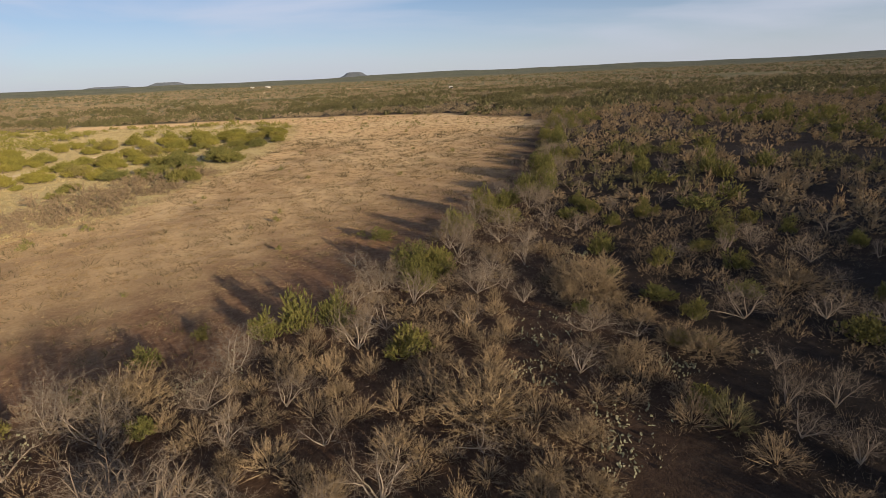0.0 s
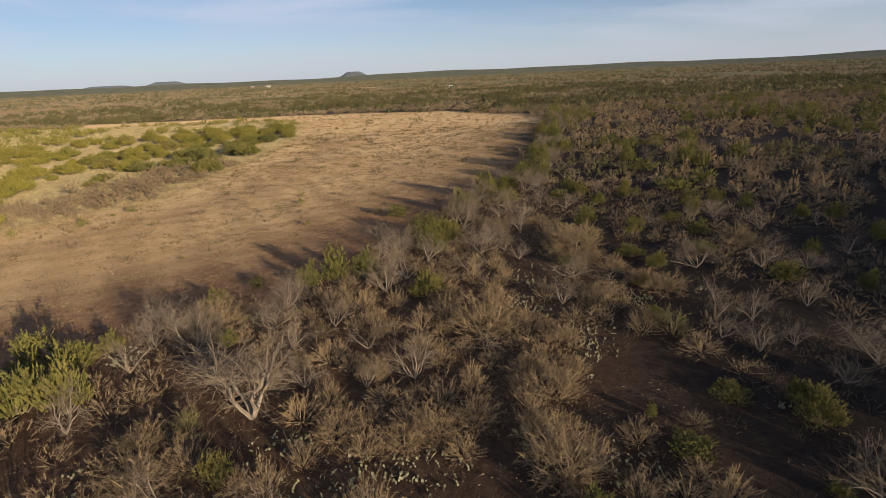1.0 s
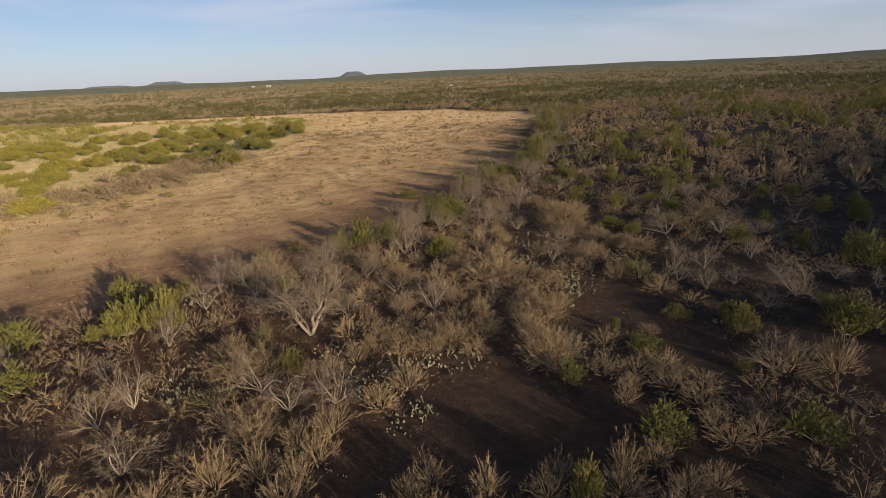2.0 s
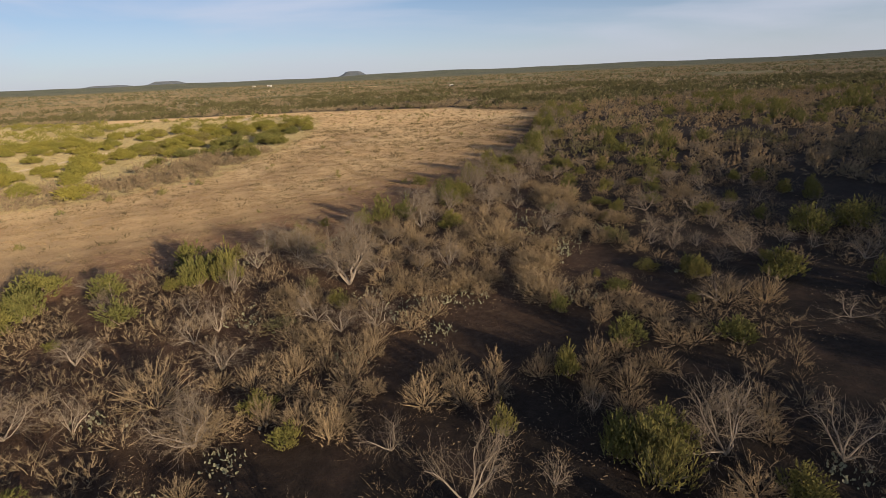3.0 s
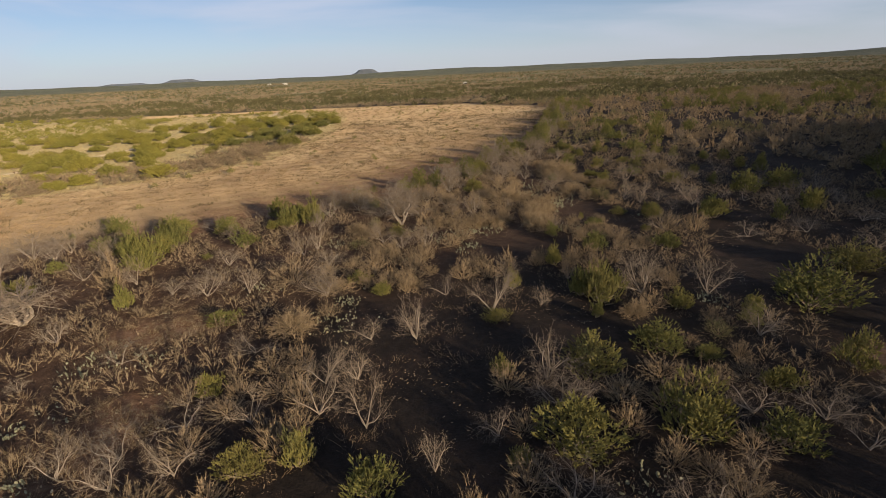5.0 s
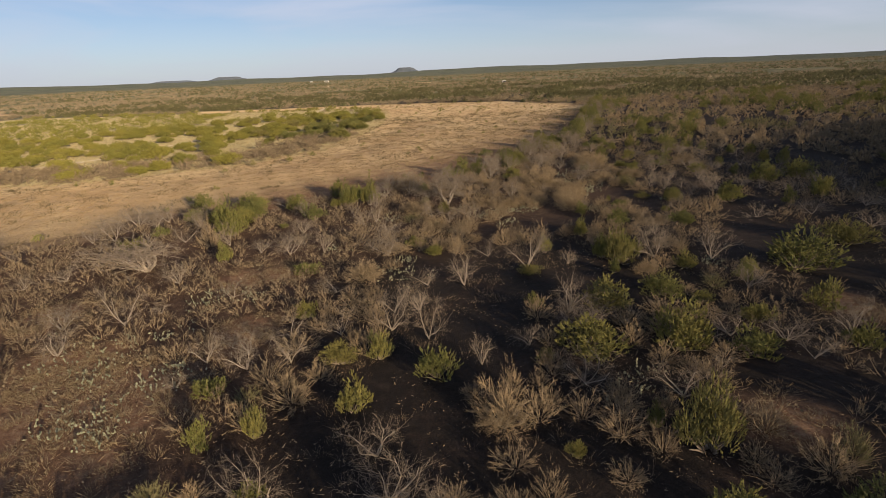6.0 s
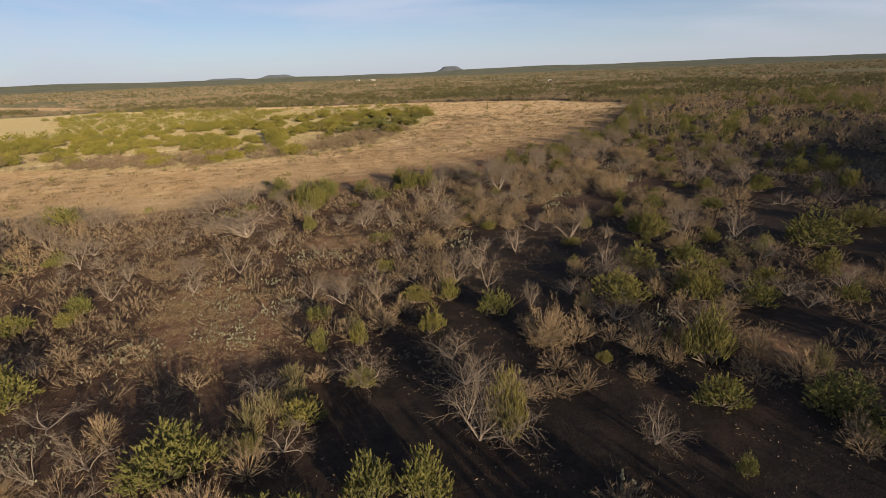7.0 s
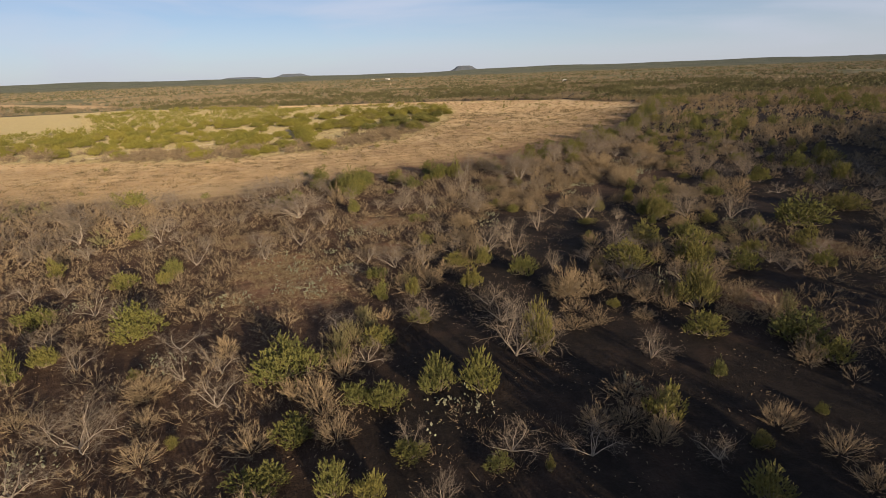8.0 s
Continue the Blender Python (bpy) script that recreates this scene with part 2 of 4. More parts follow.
def mesh_of(name, v, f, material, smooth_faces=False):
    """A mesh from arrays of corners and of triangles or quads."""
    v, f = np.asarray(v, np.float32), np.asarray(f, np.int32)
    me = bpy.data.meshes.new(name)
    me.vertices.add(len(v))
    me.vertices.foreach_set("co", v.ravel())
    me.loops.add(f.size)
    me.loops.foreach_set("vertex_index", f.ravel())
    me.polygons.add(len(f))
    me.polygons.foreach_set("loop_start", np.arange(0, f.size, f.shape[1], dtype=np.int32))
    me.polygons.foreach_set("use_smooth", np.full(len(f), smooth_faces))
    me.update()
    me.validate()
    me.materials.append(material)
    return me


def build_ground():
    rings = np.concatenate([[0.002], np.arange(0.5, 60, 0.9), 60 * 1.028 ** np.arange(0, 160)])
    rings = np.append(rings[rings < 4850], 4900)
    spokes = 300
    cx, cy = -8.0, -5.0
    a = np.linspace(0, 2 * np.pi, spokes, endpoint=False)
    x = (cx + rings[:, None] * np.sin(a)).ravel()
    y = (cy + rings[:, None] * np.cos(a)).ravel()
    z = ground_z(x, y)
    i, j = np.meshgrid(np.arange(len(rings) - 1), np.arange(spokes), indexing="ij")
    k = (j + 1) % spokes
    quads = np.stack([i * spokes + j, i * spokes + k, (i + 1) * spokes + k, (i + 1) * spokes + j], -1).reshape(-1, 4)
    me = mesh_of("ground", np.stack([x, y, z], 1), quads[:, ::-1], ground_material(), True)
    rag = 0.8 * np.sin(x * 1.3 + y * 0.7) + 0.7 * np.sin(y * 1.9 - x * 0.8)
    shares = {"field": (smooth(-0.8, 4.2, np.maximum(np.maximum(inside(FIELD, x, y), inside(PALE_STRIP, x, y)), inside(FAR_FIELD, x, y)) + rag + open_side(x, y))) * (1 - 0.3 * (1 - smooth(4, 24, inside(FIELD, x, y) + 5 * open_side(x, y) + 5 * rag))),
              "meadow": smooth(-1.5, 2.0, np.maximum(inside(MEADOW, x, y), inside(FAR_FIELD, x, y)) + rag),
              "scrub": smooth(90, 260, np.hypot(x, y - 60)) * (1 - smooth(-6, 2, np.maximum(np.maximum(inside(FIELD, x, y), inside(PALE_STRIP, x, y)), np.maximum(inside(FAR_FIELD, x, y), inside(MEADOW, x, y)))))}
    shares["field"] = np.maximum(shares["field"], smooth(-0.6, 0.4, in_patch(x, y)))
    shares["scrub"] *= 1 - smooth(-0.6, 0.4, in_patch(x, y))
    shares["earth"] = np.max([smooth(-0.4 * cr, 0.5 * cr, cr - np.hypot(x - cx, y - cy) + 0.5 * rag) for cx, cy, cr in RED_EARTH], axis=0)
    # Lighter soil where sun reaches the belt; the rest keeps the shade-dark colour.
    lit_belt_share = np.maximum(smooth(-26, -14, inside(FIELD, x, y)) * (1 - smooth(4, 12, x)), 1 - smooth(-16, -9, x)) * (1 - smooth(60, 100, np.hypot(x, y)))
    shares["earth"] = np.maximum(shares["earth"], 0.32 * lit_belt_share)
    # Bare soil along the edge, strengthened to stand for shadow from the brush.
    shares["margin"] = 0.95 * smooth(-36, -20, x) * (1 - 0.65 * smooth(32, 60, y)) * smooth(-2.5, 0.5, inside(FIELD, x, y) + rag) * (1 - smooth(3, 14, inside(FIELD, x, y) + 2 * rag + 3 * open_side(x, y)))
    # Grows with distance: juniper cover together with its painted haze.
    shares["ridge"] = 0.85 * smooth(1500, 3200, np.hypot(x, y))
    for name, value in shares.items():
        me.attributes.new(name, "FLOAT", "POINT").data.foreach_set("value", value.astype(np.float32))
    return tagged(new("ground", me), "red-brown soil and straw grass plain reaching the horizon", "ground", kind="structure")


build_ground()


# ---- plants: shapes ----
def spikes(base, tip, width, belly=0.0):
    """Tapering twigs or leaf sprays: three-sided points, or with belly spindles that swell part of the way up."""
    base, tip = np.asarray(base, float), np.asarray(tip, float)
    n = len(base)
    way = tip - base
    way /= np.linalg.norm(way, axis=1, keepdims=True) + 1e-9
    side = np.cross(way, np.where(np.abs(way[:, 2:]) > 0.9, [[1.0, 0, 0]], [[0, 0, 1.0]]))
    side /= np.linalg.norm(side, axis=1, keepdims=True) + 1e-9
    other = np.cross(way, side)
    w = (np.ones(n) * width)[:, None] / 2
    at = base + (tip - base) * belly
    corners = [at + w * (side * math.cos(a) + other * math.sin(a)) for a in (0.0, 2.094, 4.189)]
    if not belly:
        v = np.stack([*corners, tip], 1).reshape(-1, 3)
        f = np.array([[0, 1, 3], [1, 2, 3], [2, 0, 3]])
        return v, (f[None] + 4 * np.arange(n)[:, None, None]).reshape(-1, 3)
    v = np.stack([*corners, tip, base], 1).reshape(-1, 3)
    f = np.array([[0, 1, 3], [1, 2, 3], [2, 0, 3], [1, 0, 4], [2, 1, 4], [0, 2, 4]])
    return v, (f[None] + 5 * np.arange(n)[:, None, None]).reshape(-1, 3)


def blades(base, tip, width):
    """Fine flat blades, for grass and for twigs too thin to show a round."""
    base, tip = np.asarray(base, float), np.asarray(tip, float)
    way = tip - base
    side = np.cross(way, np.stack([np.sin(base[:, 0] * 37), np.cos(base[:, 1] * 41), np.sin(base[:, 2] * 53 + 1)], 1))
    side /= np.linalg.norm(side, axis=1, keepdims=True) + 1e-9
    w = (np.ones(len(base)) * width)[:, None] / 2
    return np.stack([base + side * w, base - side * w, tip], 1).reshape(-1, 3), np.arange(3 * len(base)).reshape(-1, 3)


def tube(path, radii, sides):
    """A bent, tapering limb along a line of places."""
    path = np.asarray(path, float)
    way = np.gradient(path, axis=0)
    way /= np.linalg.norm(way, axis=1, keepdims=True) + 1e-9
    side = np.cross(way, [0.31, 0.2, 0.93])
    side /= np.linalg.norm(side, axis=1, keepdims=True) + 1e-9
    other = np.cross(way, side)
    a = np.linspace(0, 2 * np.pi, sides, endpoint=False)[None, :, None]
    v = path[:, None] + np.asarray(radii)[:, None, None] * (side[:, None] * np.cos(a) + other[:, None] * np.sin(a))
    f = []
    for i in range(len(path) - 1):
        for j in range(sides):
            p, q = i * sides + j, i * sides + (j + 1) % sides
            f += [(p, q, q + sides), (p, q + sides, p + sides)]
    return v.reshape(-1, 3), np.array(f)


def joined(pieces):
    vs, fs, at = [], [], 0
    for v, f in pieces:
        vs.append(v)
        fs.append(f + at)
        at += len(v)
    return np.concatenate(vs), np.concatenate(fs)


def bent(rng, p, way, length, steps, wander, lift):
    """A wandering line from p, turning by chance and lifting or sinking on the way."""
    path, way = [np.array(p, float)], np.array(way, float)
    for _ in range(steps):
        way = way + rng.normal(0, wander, 3) + (0, 0, lift)
        way /= np.linalg.norm(way)
        path.append(path[-1] + way * length / steps)
    return np.array(path), way


def bare_shape(rng, stems, spread, fine=1.0, make=spikes, thick=1.0, forks=6):
    """A leafless thorn tree about 2 m wide and 1.75 m high: a stump, crooked limbs from it, and a crown of branches and twigs."""
    limbs, branches, lo, hi, wide = [], [], [], [], []
    for i in range(stems):
        a = 2 * np.pi * (i + rng.uniform(-0.3, 0.3)) / stems
        lean = rng.uniform(0.45, 1.0) * spread
        path, way = bent(rng, (0.03 * math.cos(a), 0.03 * math.sin(a), 0.04), (lean * math.cos(a), lean * math.sin(a), 0.9), rng.uniform(0.85, 1.15), 5, 0.25, 0.04)
        limbs.append(tube(path, thick * np.linspace(rng.uniform(0.022, 0.036), 0.0095, 6), 5))
        for k in range(forks):
            s = rng.uniform(0.2, 0.98) * 5
            j = min(int(s), 4)
            p = path[j] + (path[j + 1] - path[j]) * (s - j)
            b = way + rng.normal(0, 0.8, 3)
            b[2] = abs(b[2]) * 0.7 + 0.1
            branch, bway = bent(rng, p, b / np.linalg.norm(b), rng.uniform(0.4, 0.7), 3, 0.28, 0.03)
            branches.append(tube(branch, thick * np.linspace(0.009, 0.004, 4), 3))
            for _ in range(int(5 * fine)):
                q = branch[rng.integers(1, 4)]
                d = bway + rng.normal(0, 0.7, 3)
                d[2] += 0.15
                tip = q + d / np.linalg.norm(d) * rng.uniform(0.2, 0.42)
                lo.append(q), hi.append(tip), wide.append(0.009)
                for _ in range(int(3 * fine)):
                    s = rng.uniform(0.2, 0.95)
                    g = d / np.linalg.norm(d) + rng.normal(0, 0.6, 3)
                    lo.append(q + (tip - q) * s), hi.append(q + (tip - q) * s + g / np.linalg.norm(g) * rng.uniform(0.12, 0.26)), wide.append(0.0075)
    stump = tube([(0, 0, -0.12), (0.01, 0, 0.02), (0, 0.01, 0.1)], [0.055 * thick, 0.045 * thick, 0.03 * thick], 6)
    return stump, limbs, joined(branches + [make(lo, hi, np.array(wide) * (thick if make is spikes else 2.2))])


def dome_shape(rng, stems, twigs, width, upright=0.5, make=spikes, loose=0.45, reach=(0.12, 0.34)):
    """A leafless bush about 2 m wide and 1.6 m high: a fan of stems, and twigs that fork from branchlets, so that its outline is ragged and open."""
    tubes = []
    for i in range(stems):
        a, t = rng.uniform(0, 2 * np.pi), math.sqrt(rng.uniform(0, 1)) * 1.15
        way = (math.sin(t) * math.cos(a), math.sin(t) * math.sin(a), math.cos(t))
        path, _ = bent(rng, (way[0] * 0.12, way[1] * 0.12, -0.08), way, rng.uniform(0.85, 1.25), 3, 0.16, 0.04)
        tubes.append(tube(path, np.linspace(0.018, 0.006, 4), 3))
    lumps = rng.normal(0, 1, (5, 3))
    each = 14 if twigs > 60 else 3
    n = max(2, twigs // each)
    d = rng.normal(0, 1, (n, 3))
    d[:, 2] = np.abs(d[:, 2])
    d /= np.linalg.norm(d, axis=1, keepdims=True)
    size = 0.86 + 0.26 * np.tanh((d @ lumps.T).max(1) - 1.2) + rng.normal(0, 0.10, n)
    foot = d * (size * rng.uniform(0.30, 0.85, n))[:, None] * [1.0, 1.0, 1.4]
    axis = d * 0.75 + rng.normal(0, 0.5 * loose, (n, 3)) + [0, 0, upright * 0.8]
    axis /= np.linalg.norm(axis, axis=1, keepdims=True)
    span = rng.uniform(0.2, 0.42, n)
    lo, hi = [foot], [foot + axis * (span + 0.1)[:, None]]
    foot, axis, span = np.repeat(foot, each, 0), np.repeat(axis, each, 0), np.repeat(span, each)
    m = len(foot)
    base = foot + axis * (span * rng.uniform(0, 1, m))[:, None]
    go = axis * 0.8 + rng.normal(0, loose, (m, 3))
    go /= np.linalg.norm(go, axis=1, keepdims=True)
    lo.append(base), hi.append(base + go * rng.uniform(*reach, m)[:, None])
    w = np.concatenate([np.full(n, 1.5 * width), rng.uniform(0.6, 1.2, m) * width])
    return joined(tubes), make(np.concatenate(lo), np.concatenate(hi), w)


def juniper_shape(rng, lobes, plumes, size=1.0, flat=False, sprays=12):
    """A juniper about 2 m wide and 1.8 m high: a forked trunk, uneven lobes with gaps between them, and upright feathered plumes on each lobe."""
    stems, lo, hi, wide = [], [], [], []
    lean = rng.normal(0, 0.10, 2)
    for i in range(lobes + lobes // 2):
        a = 2 * np.pi * (i * 0.618 + rng.uniform(-0.12, 0.12))
        skirt = i >= lobes
        q = rng.uniform(0.4, 0.68) if skirt else math.sqrt((i + 0.3) / lobes) * 0.68 * rng.uniform(0.8, 1.15)
        tall = rng.uniform(0.3, 0.5) if skirt else (0.92 if flat else 1.05) * (1.10 - 0.75 * q * q) * rng.uniform(0.62, 1.15)
        c = np.array([q * math.cos(a) + lean[0], q * math.sin(a) + lean[1], tall * 0.82])
        rad = np.array([0.38, 0.38, tall * (0.58 if flat else 0.70)]) * rng.uniform(0.7, 1.2, 3)
        path, _ = bent(rng, (c[0] * 0.1, c[1] * 0.1, -0.08), c / np.linalg.norm(c), np.linalg.norm(c) * 1.0, 2, 0.1, 0.0)
        stems.append(tube(path, np.linspace(0.03, 0.01, 3), 4))
        d = rng.normal(0, 1, (plumes, 3))
        d[:, 2] += 0.3
        d /= np.linalg.norm(d, axis=1, keepdims=True)
        foot = c + d * rad * rng.uniform(0.25, 1.0, plumes)[:, None] ** 0.5
        axis = d * [0.62, 0.62, 0.15] + [0, 0, 0.8] + rng.normal(0, 0.16, (plumes, 3))
        axis /= np.linalg.norm(axis, axis=1, keepdims=True)
        length = rng.uniform(0.14, 0.34, plumes) * min(size, 1.6)
        foot, axis, length = np.repeat(foot, sprays, 0), np.repeat(axis, sprays, 0), np.repeat(length, sprays)
        up = rng.uniform(0, 1, plumes * sprays)
        p = foot + axis * (up * length)[:, None]
        go = axis * 0.9 + rng.normal(0, 0.34, (plumes * sprays, 3)) * (1.15 - 0.6 * up)[:, None]
        go /= np.linalg.norm(go, axis=1, keepdims=True)
        keep = p[:, 2] > 0.06
        p, go, up = p[keep], go[keep], up[keep]
        lo.append(p), hi.append(p + go * (rng.uniform(0.07, 0.15, len(p)) * size)[:, None]), wide.append(rng.uniform(0.034, 0.058, len(p)) * size)
    return joined(stems), blades(np.concatenate(lo), np.concatenate(hi), np.concatenate(wide))


def pad_shape():
    """One flat egg-shaped cactus pad, 0.2 m high, standing on its narrow foot."""
    rows, ring = 4, 6
    v, f = [], []
    for i in range(rows + 1):
        t = i / rows
        w = 0.085 * math.sin(math.pi * min(max(t, 0.03), 0.97)) ** 0.75 * (0.72 + 0.5 * t)
        for j in range(ring):
            a = 2 * math.pi * j / ring
            v.append((w * math.cos(a), 0.016 * math.sin(a) * math.sin(math.pi * min(max(t, 0.06), 0.94)) ** 0.5, 0.2 * t))
    for i in range(rows):
        for j in range(ring):
            k = (j + 1) % ring
            f.append((i * ring + j, i * ring + k, (i + 1) * ring + k, (i + 1) * ring + j))
    f += [(j, (j + 3) % ring, (j + 2) % ring, (j + 1) % ring) for j in (0, 3)]
    return np.array(v), np.array(f)


def tuft_shape(rng, count, tall, width, spread):
    a = rng.uniform(0, 2 * np.pi, count)
    foot = np.stack([np.cos(a), np.sin(a), 0 * a], 1) * (rng.uniform(0, 0.5, count) * spread)[:, None]
    top = foot * rng.uniform(1.4, 2.6, count)[:, None] + np.stack([rng.normal(0, 0.25 * tall, count), rng.normal(0, 0.25 * tall, count), tall * rng.uniform(0.6, 1.1, count)], 1)
    foot[:, 2] = -0.03
    return blades(foot, top, width)


def spread_out(shapes, places, rng):
    """One joined heap of plants: each of the places (x, y, width, height) takes one of the shapes, turned by chance."""
    vs, fs, at = [], [], 0
    places = np.asarray(places, float)
    z = ground_z(places[:, 0], places[:, 1])
    pick, turn = rng.integers(0, len(shapes), len(places)), rng.uniform(0, 2 * np.pi, len(places))
    for k, (v, f) in enumerate(shapes):
        i = np.where(pick == k)[0]
        if not len(i):
            continue
        c, s = np.cos(turn[i])[:, None], np.sin(turn[i])[:, None]
        x, y = v[None, :, 0], v[None, :, 1]
        p = np.stack([places[i, 0:1] + (x * c - y * s) * places[i, 2:3], places[i, 1:2] + (x * s + y * c) * places[i, 2:3], z[i, None] + v[None, :, 2] * places[i, 3:4]], -1)
        fs.append((f[None] + (at + len(v) * np.arange(len(i)))[:, None, None]).reshape(-1, f.shape[1]))
        vs.append(p.reshape(-1, 3))
        at += p.shape[0] * p.shape[1]
    return np.concatenate(vs), np.concatenate(fs)


def stuff(name, shapes, places, material, label, category, seed):
    v, f = spread_out(shapes, places, np.random.default_rng(seed))
    return tagged(new(name, mesh_of(name, v, f, material)), label, category, kind="stuff")


# ---- plants: things ----
def plant(name, parts, label, category, group):
    """A plant as an empty at its foot with its parts, still to be set in its place."""
    root = tagged(new(name), label, category, group)
    for part_name, shape, material in parts:
        ob = new(part_name, mesh_of(part_name, *shape, material))
        ob.parent = root
    return root


def put(proto, used, place):
    x, y, tall, wide, turn, full = place
    m = Matrix.LocRotScale((x, y, float(ground_z(x, y))), Euler((0, 0, turn)), (wide / 2, wide / 2, tall / full))
    if used:
        return copy_thing(proto, m @ Matrix.Diagonal([1 / s for s in proto.scale] + [1]))
    proto.matrix_basis = m
    return proto


def plant_all(protos, places, full, seed, pick=None):
    rng, used = np.random.default_rng(seed), set()
    for i, (x, y, tall, wide) in enumerate(places):
        k = int(rng.integers(0, len(protos)))
        put(protos[k], k in used, (x, y, tall, wide, rng.uniform(0, 6.28), full))
        used.add(k)
    for k, p in enumerate(protos):
        if k not in used:
            put(p, False, (60 + 3 * k, -20, 1.5, 2, 0, full))


# marked plants: x, y, height, width
GREEN_0 = [
    (-12.7, -34.8, 0.8, 1.7), (-9.6, -34.7, 1.0, 0.9), (-10.7, -34.6, 1.1, 1.0), (0.6, -33.4, 1.0, 1.2), (-6.4, -33.1, 0.5, 0.9), (-8.8, -32.7, 0.5, 1.2),
    (-13.1, -32.5, 0.8, 1.5), (-25.7, -30.4, 1.6, 1.1), (-10.3, -30.3, 1.0, 1.4), (-11.5, -30.3, 0.9, 1.1), (-1.3, -30.2, 1.4, 1.2), (3.5, -29.4, 0.5, 0.4),
    (-20.8, -29.4, 0.5, 0.6), (-8.7, -29.3, 1.5, 1.4), (-7.2, -29.1, 1.5, 1.4), (-25.5, -29.1, 1.1, 1.2), (-14.9, -28.9, 1.9, 2.6), (-12.9, -27.7, 0.9, 0.8),
    (1.1, -27.4, 0.8, 0.6), (-11.8, -26.1, 1.0, 1.5), (-23.2, -26.1, 1.6, 2.5), (5.3, -26.0, 1.0, 1.4), (-29.3, -25.5, 1.2, 1.9), (1.5, -24.3, 1.1, 1.7),
]
GREEN_1 = [
    (4.6, -24.1, 1.3, 2.2), (-10.4, -23.8, 0.9, 1.2), (-1.8, -21.8, 0.6, 0.6), (-13.1, -21.4, 1.1, 0.8), (-11.7, -20.8, 1.4, 0.8), (0.7, -20.5, 0.9, 0.6),
    (-8.8, -19.4, 1.3, 1.3), (-26.7, -19.4, 1.0, 1.1), (-14.1, -18.3, 0.9, 1.3), (-6.1, -17.3, 1.4, 1.5), (-2.1, -16.4, 0.6, 0.8), (5.5, -16.4, 1.2, 1.7),
    (-8.5, -16.0, 1.5, 1.0), (-0.4, -15.8, 1.6, 2.7), (9.4, -15.8, 1.1, 1.3), (2.9, -15.6, 2.0, 2.3), (6.9, -13.3, 1.1, 1.3), (10.0, -12.4, 1.4, 1.4),
    (0.9, -11.8, 1.5, 2.4), (-2.1, -11.8, 0.8, 0.8), (-12.7, -11.8, 0.9, 1.1), (5.5, -11.2, 0.5, 1.1), (-34.9, -11.1, 1.1, 1.8), (3.9, -10.4, 1.1, 2.1),
]
GREEN_2 = [
    (8.4, -8.7, 0.8, 1.0), (2.4, -7.5, 0.9, 0.6), (9.2, -7.5, 0.9, 1.1), (11.7, -7.3, 2.0, 3.5), (6.3, -6.9, 1.0, 1.3), (-14.6, -5.6, 0.6, 1.7),
    (2.4, -4.9, 1.8, 1.3), (3.8, -4.8, 1.5, 1.7), (-0.7, -3.7, 1.2, 0.8), (-20.5, -3.5, 1.6, 1.0), (-7.4, -3.4, 0.8, 1.0), (-8.8, -1.6, 0.8, 1.3),
    (1.9, -0.6, 1.4, 1.0), (8.9, 0.8, 1.2, 1.7), (4.6, 1.4, 1.1, 1.6), (-22.9, 2.8, 2.7, 2.6), (-19.4, 4.0, 0.5, 0.7), (2.8, 4.5, 1.0, 0.9),
    (8.9, 4.8, 0.6, 0.6), (17.7, 5.2, 1.4, 1.0), (-23.4, 5.9, 1.3, 1.9), (-25.5, 6.2, 1.5, 2.4), (-17.7, 6.4, 1.2, 1.9), (6.1, 6.8, 0.7, 1.3),
]
GREEN_3 = [
    (14.3, 6.9, 1.7, 2.0), (20.9, 7.1, 2.1, 1.5), (-23.2, 7.6, 2.2, 2.2), (5.6, 8.5, 0.5, 0.4), (10.7, 8.6, 1.2, 1.3), (14.7, 9.3, 0.8, 0.8),
    (-20.4, 10.1, 1.3, 2.0), (-24.9, 10.6, 1.7, 3.1), (-17.2, 10.7, 1.0, 0.9), (-14.2, 10.8, 2.5, 1.7), (-16.0, 11.2, 2.4, 1.9), (-29.7, 12.0, 1.4, 1.9),
    (20.2, 13.7, 1.8, 2.6), (-15.9, 14.3, 1.4, 2.1), (-17.8, 14.5, 1.8, 1.9), (23.3, 14.6, 1.8, 3.0), (8.3, 14.9, 0.8, 1.2), (-10.0, 15.1, 0.9, 1.0),
    (-15.3, 15.7, 1.1, 1.1), (18.7, 16.7, 1.1, 0.8), (-13.7, 17.7, 0.7, 0.8), (16.0, 18.5, 1.2, 1.7), (10.1, 18.8, 0.5, 1.1), (-1.4, 19.5, 1.4, 1.9),
]
GREEN_4 = [
    (-12.1, 19.8, 1.1, 1.3), (-8.0, 21.8, 1.6, 1.5), (-10.9, 22.2, 0.7, 0.8), (-6.5, 22.3, 2.1, 1.7), (6.2, 22.3, 0.8, 0.9), (-5.0, 22.7, 2.0, 1.7),
    (11.9, 27.6, 1.3, 1.4), (-1.8, 29.1, 2.0, 2.3), (-0.0, 30.6, 1.3, 1.4), (-3.9, 35.8, 1.0, 1.8), (1.9, 37.6, 1.5, 2.0), (5.4, 39.1, 1.3, 2.9),
    (6.2, 43.8, 1.4, 1.6), (9.3, 47.8, 2.2, 2.8), (11.0, 52.5, 2.7, 1.8), (11.9, 62.1, 1.6, 2.6), (15.7, 64.3, 2.3, 2.7), (18.5, 81.4, 2.4, 2.5),
]
GREEN = GREEN_0 + GREEN_1 + GREEN_2 + GREEN_3 + GREEN_4
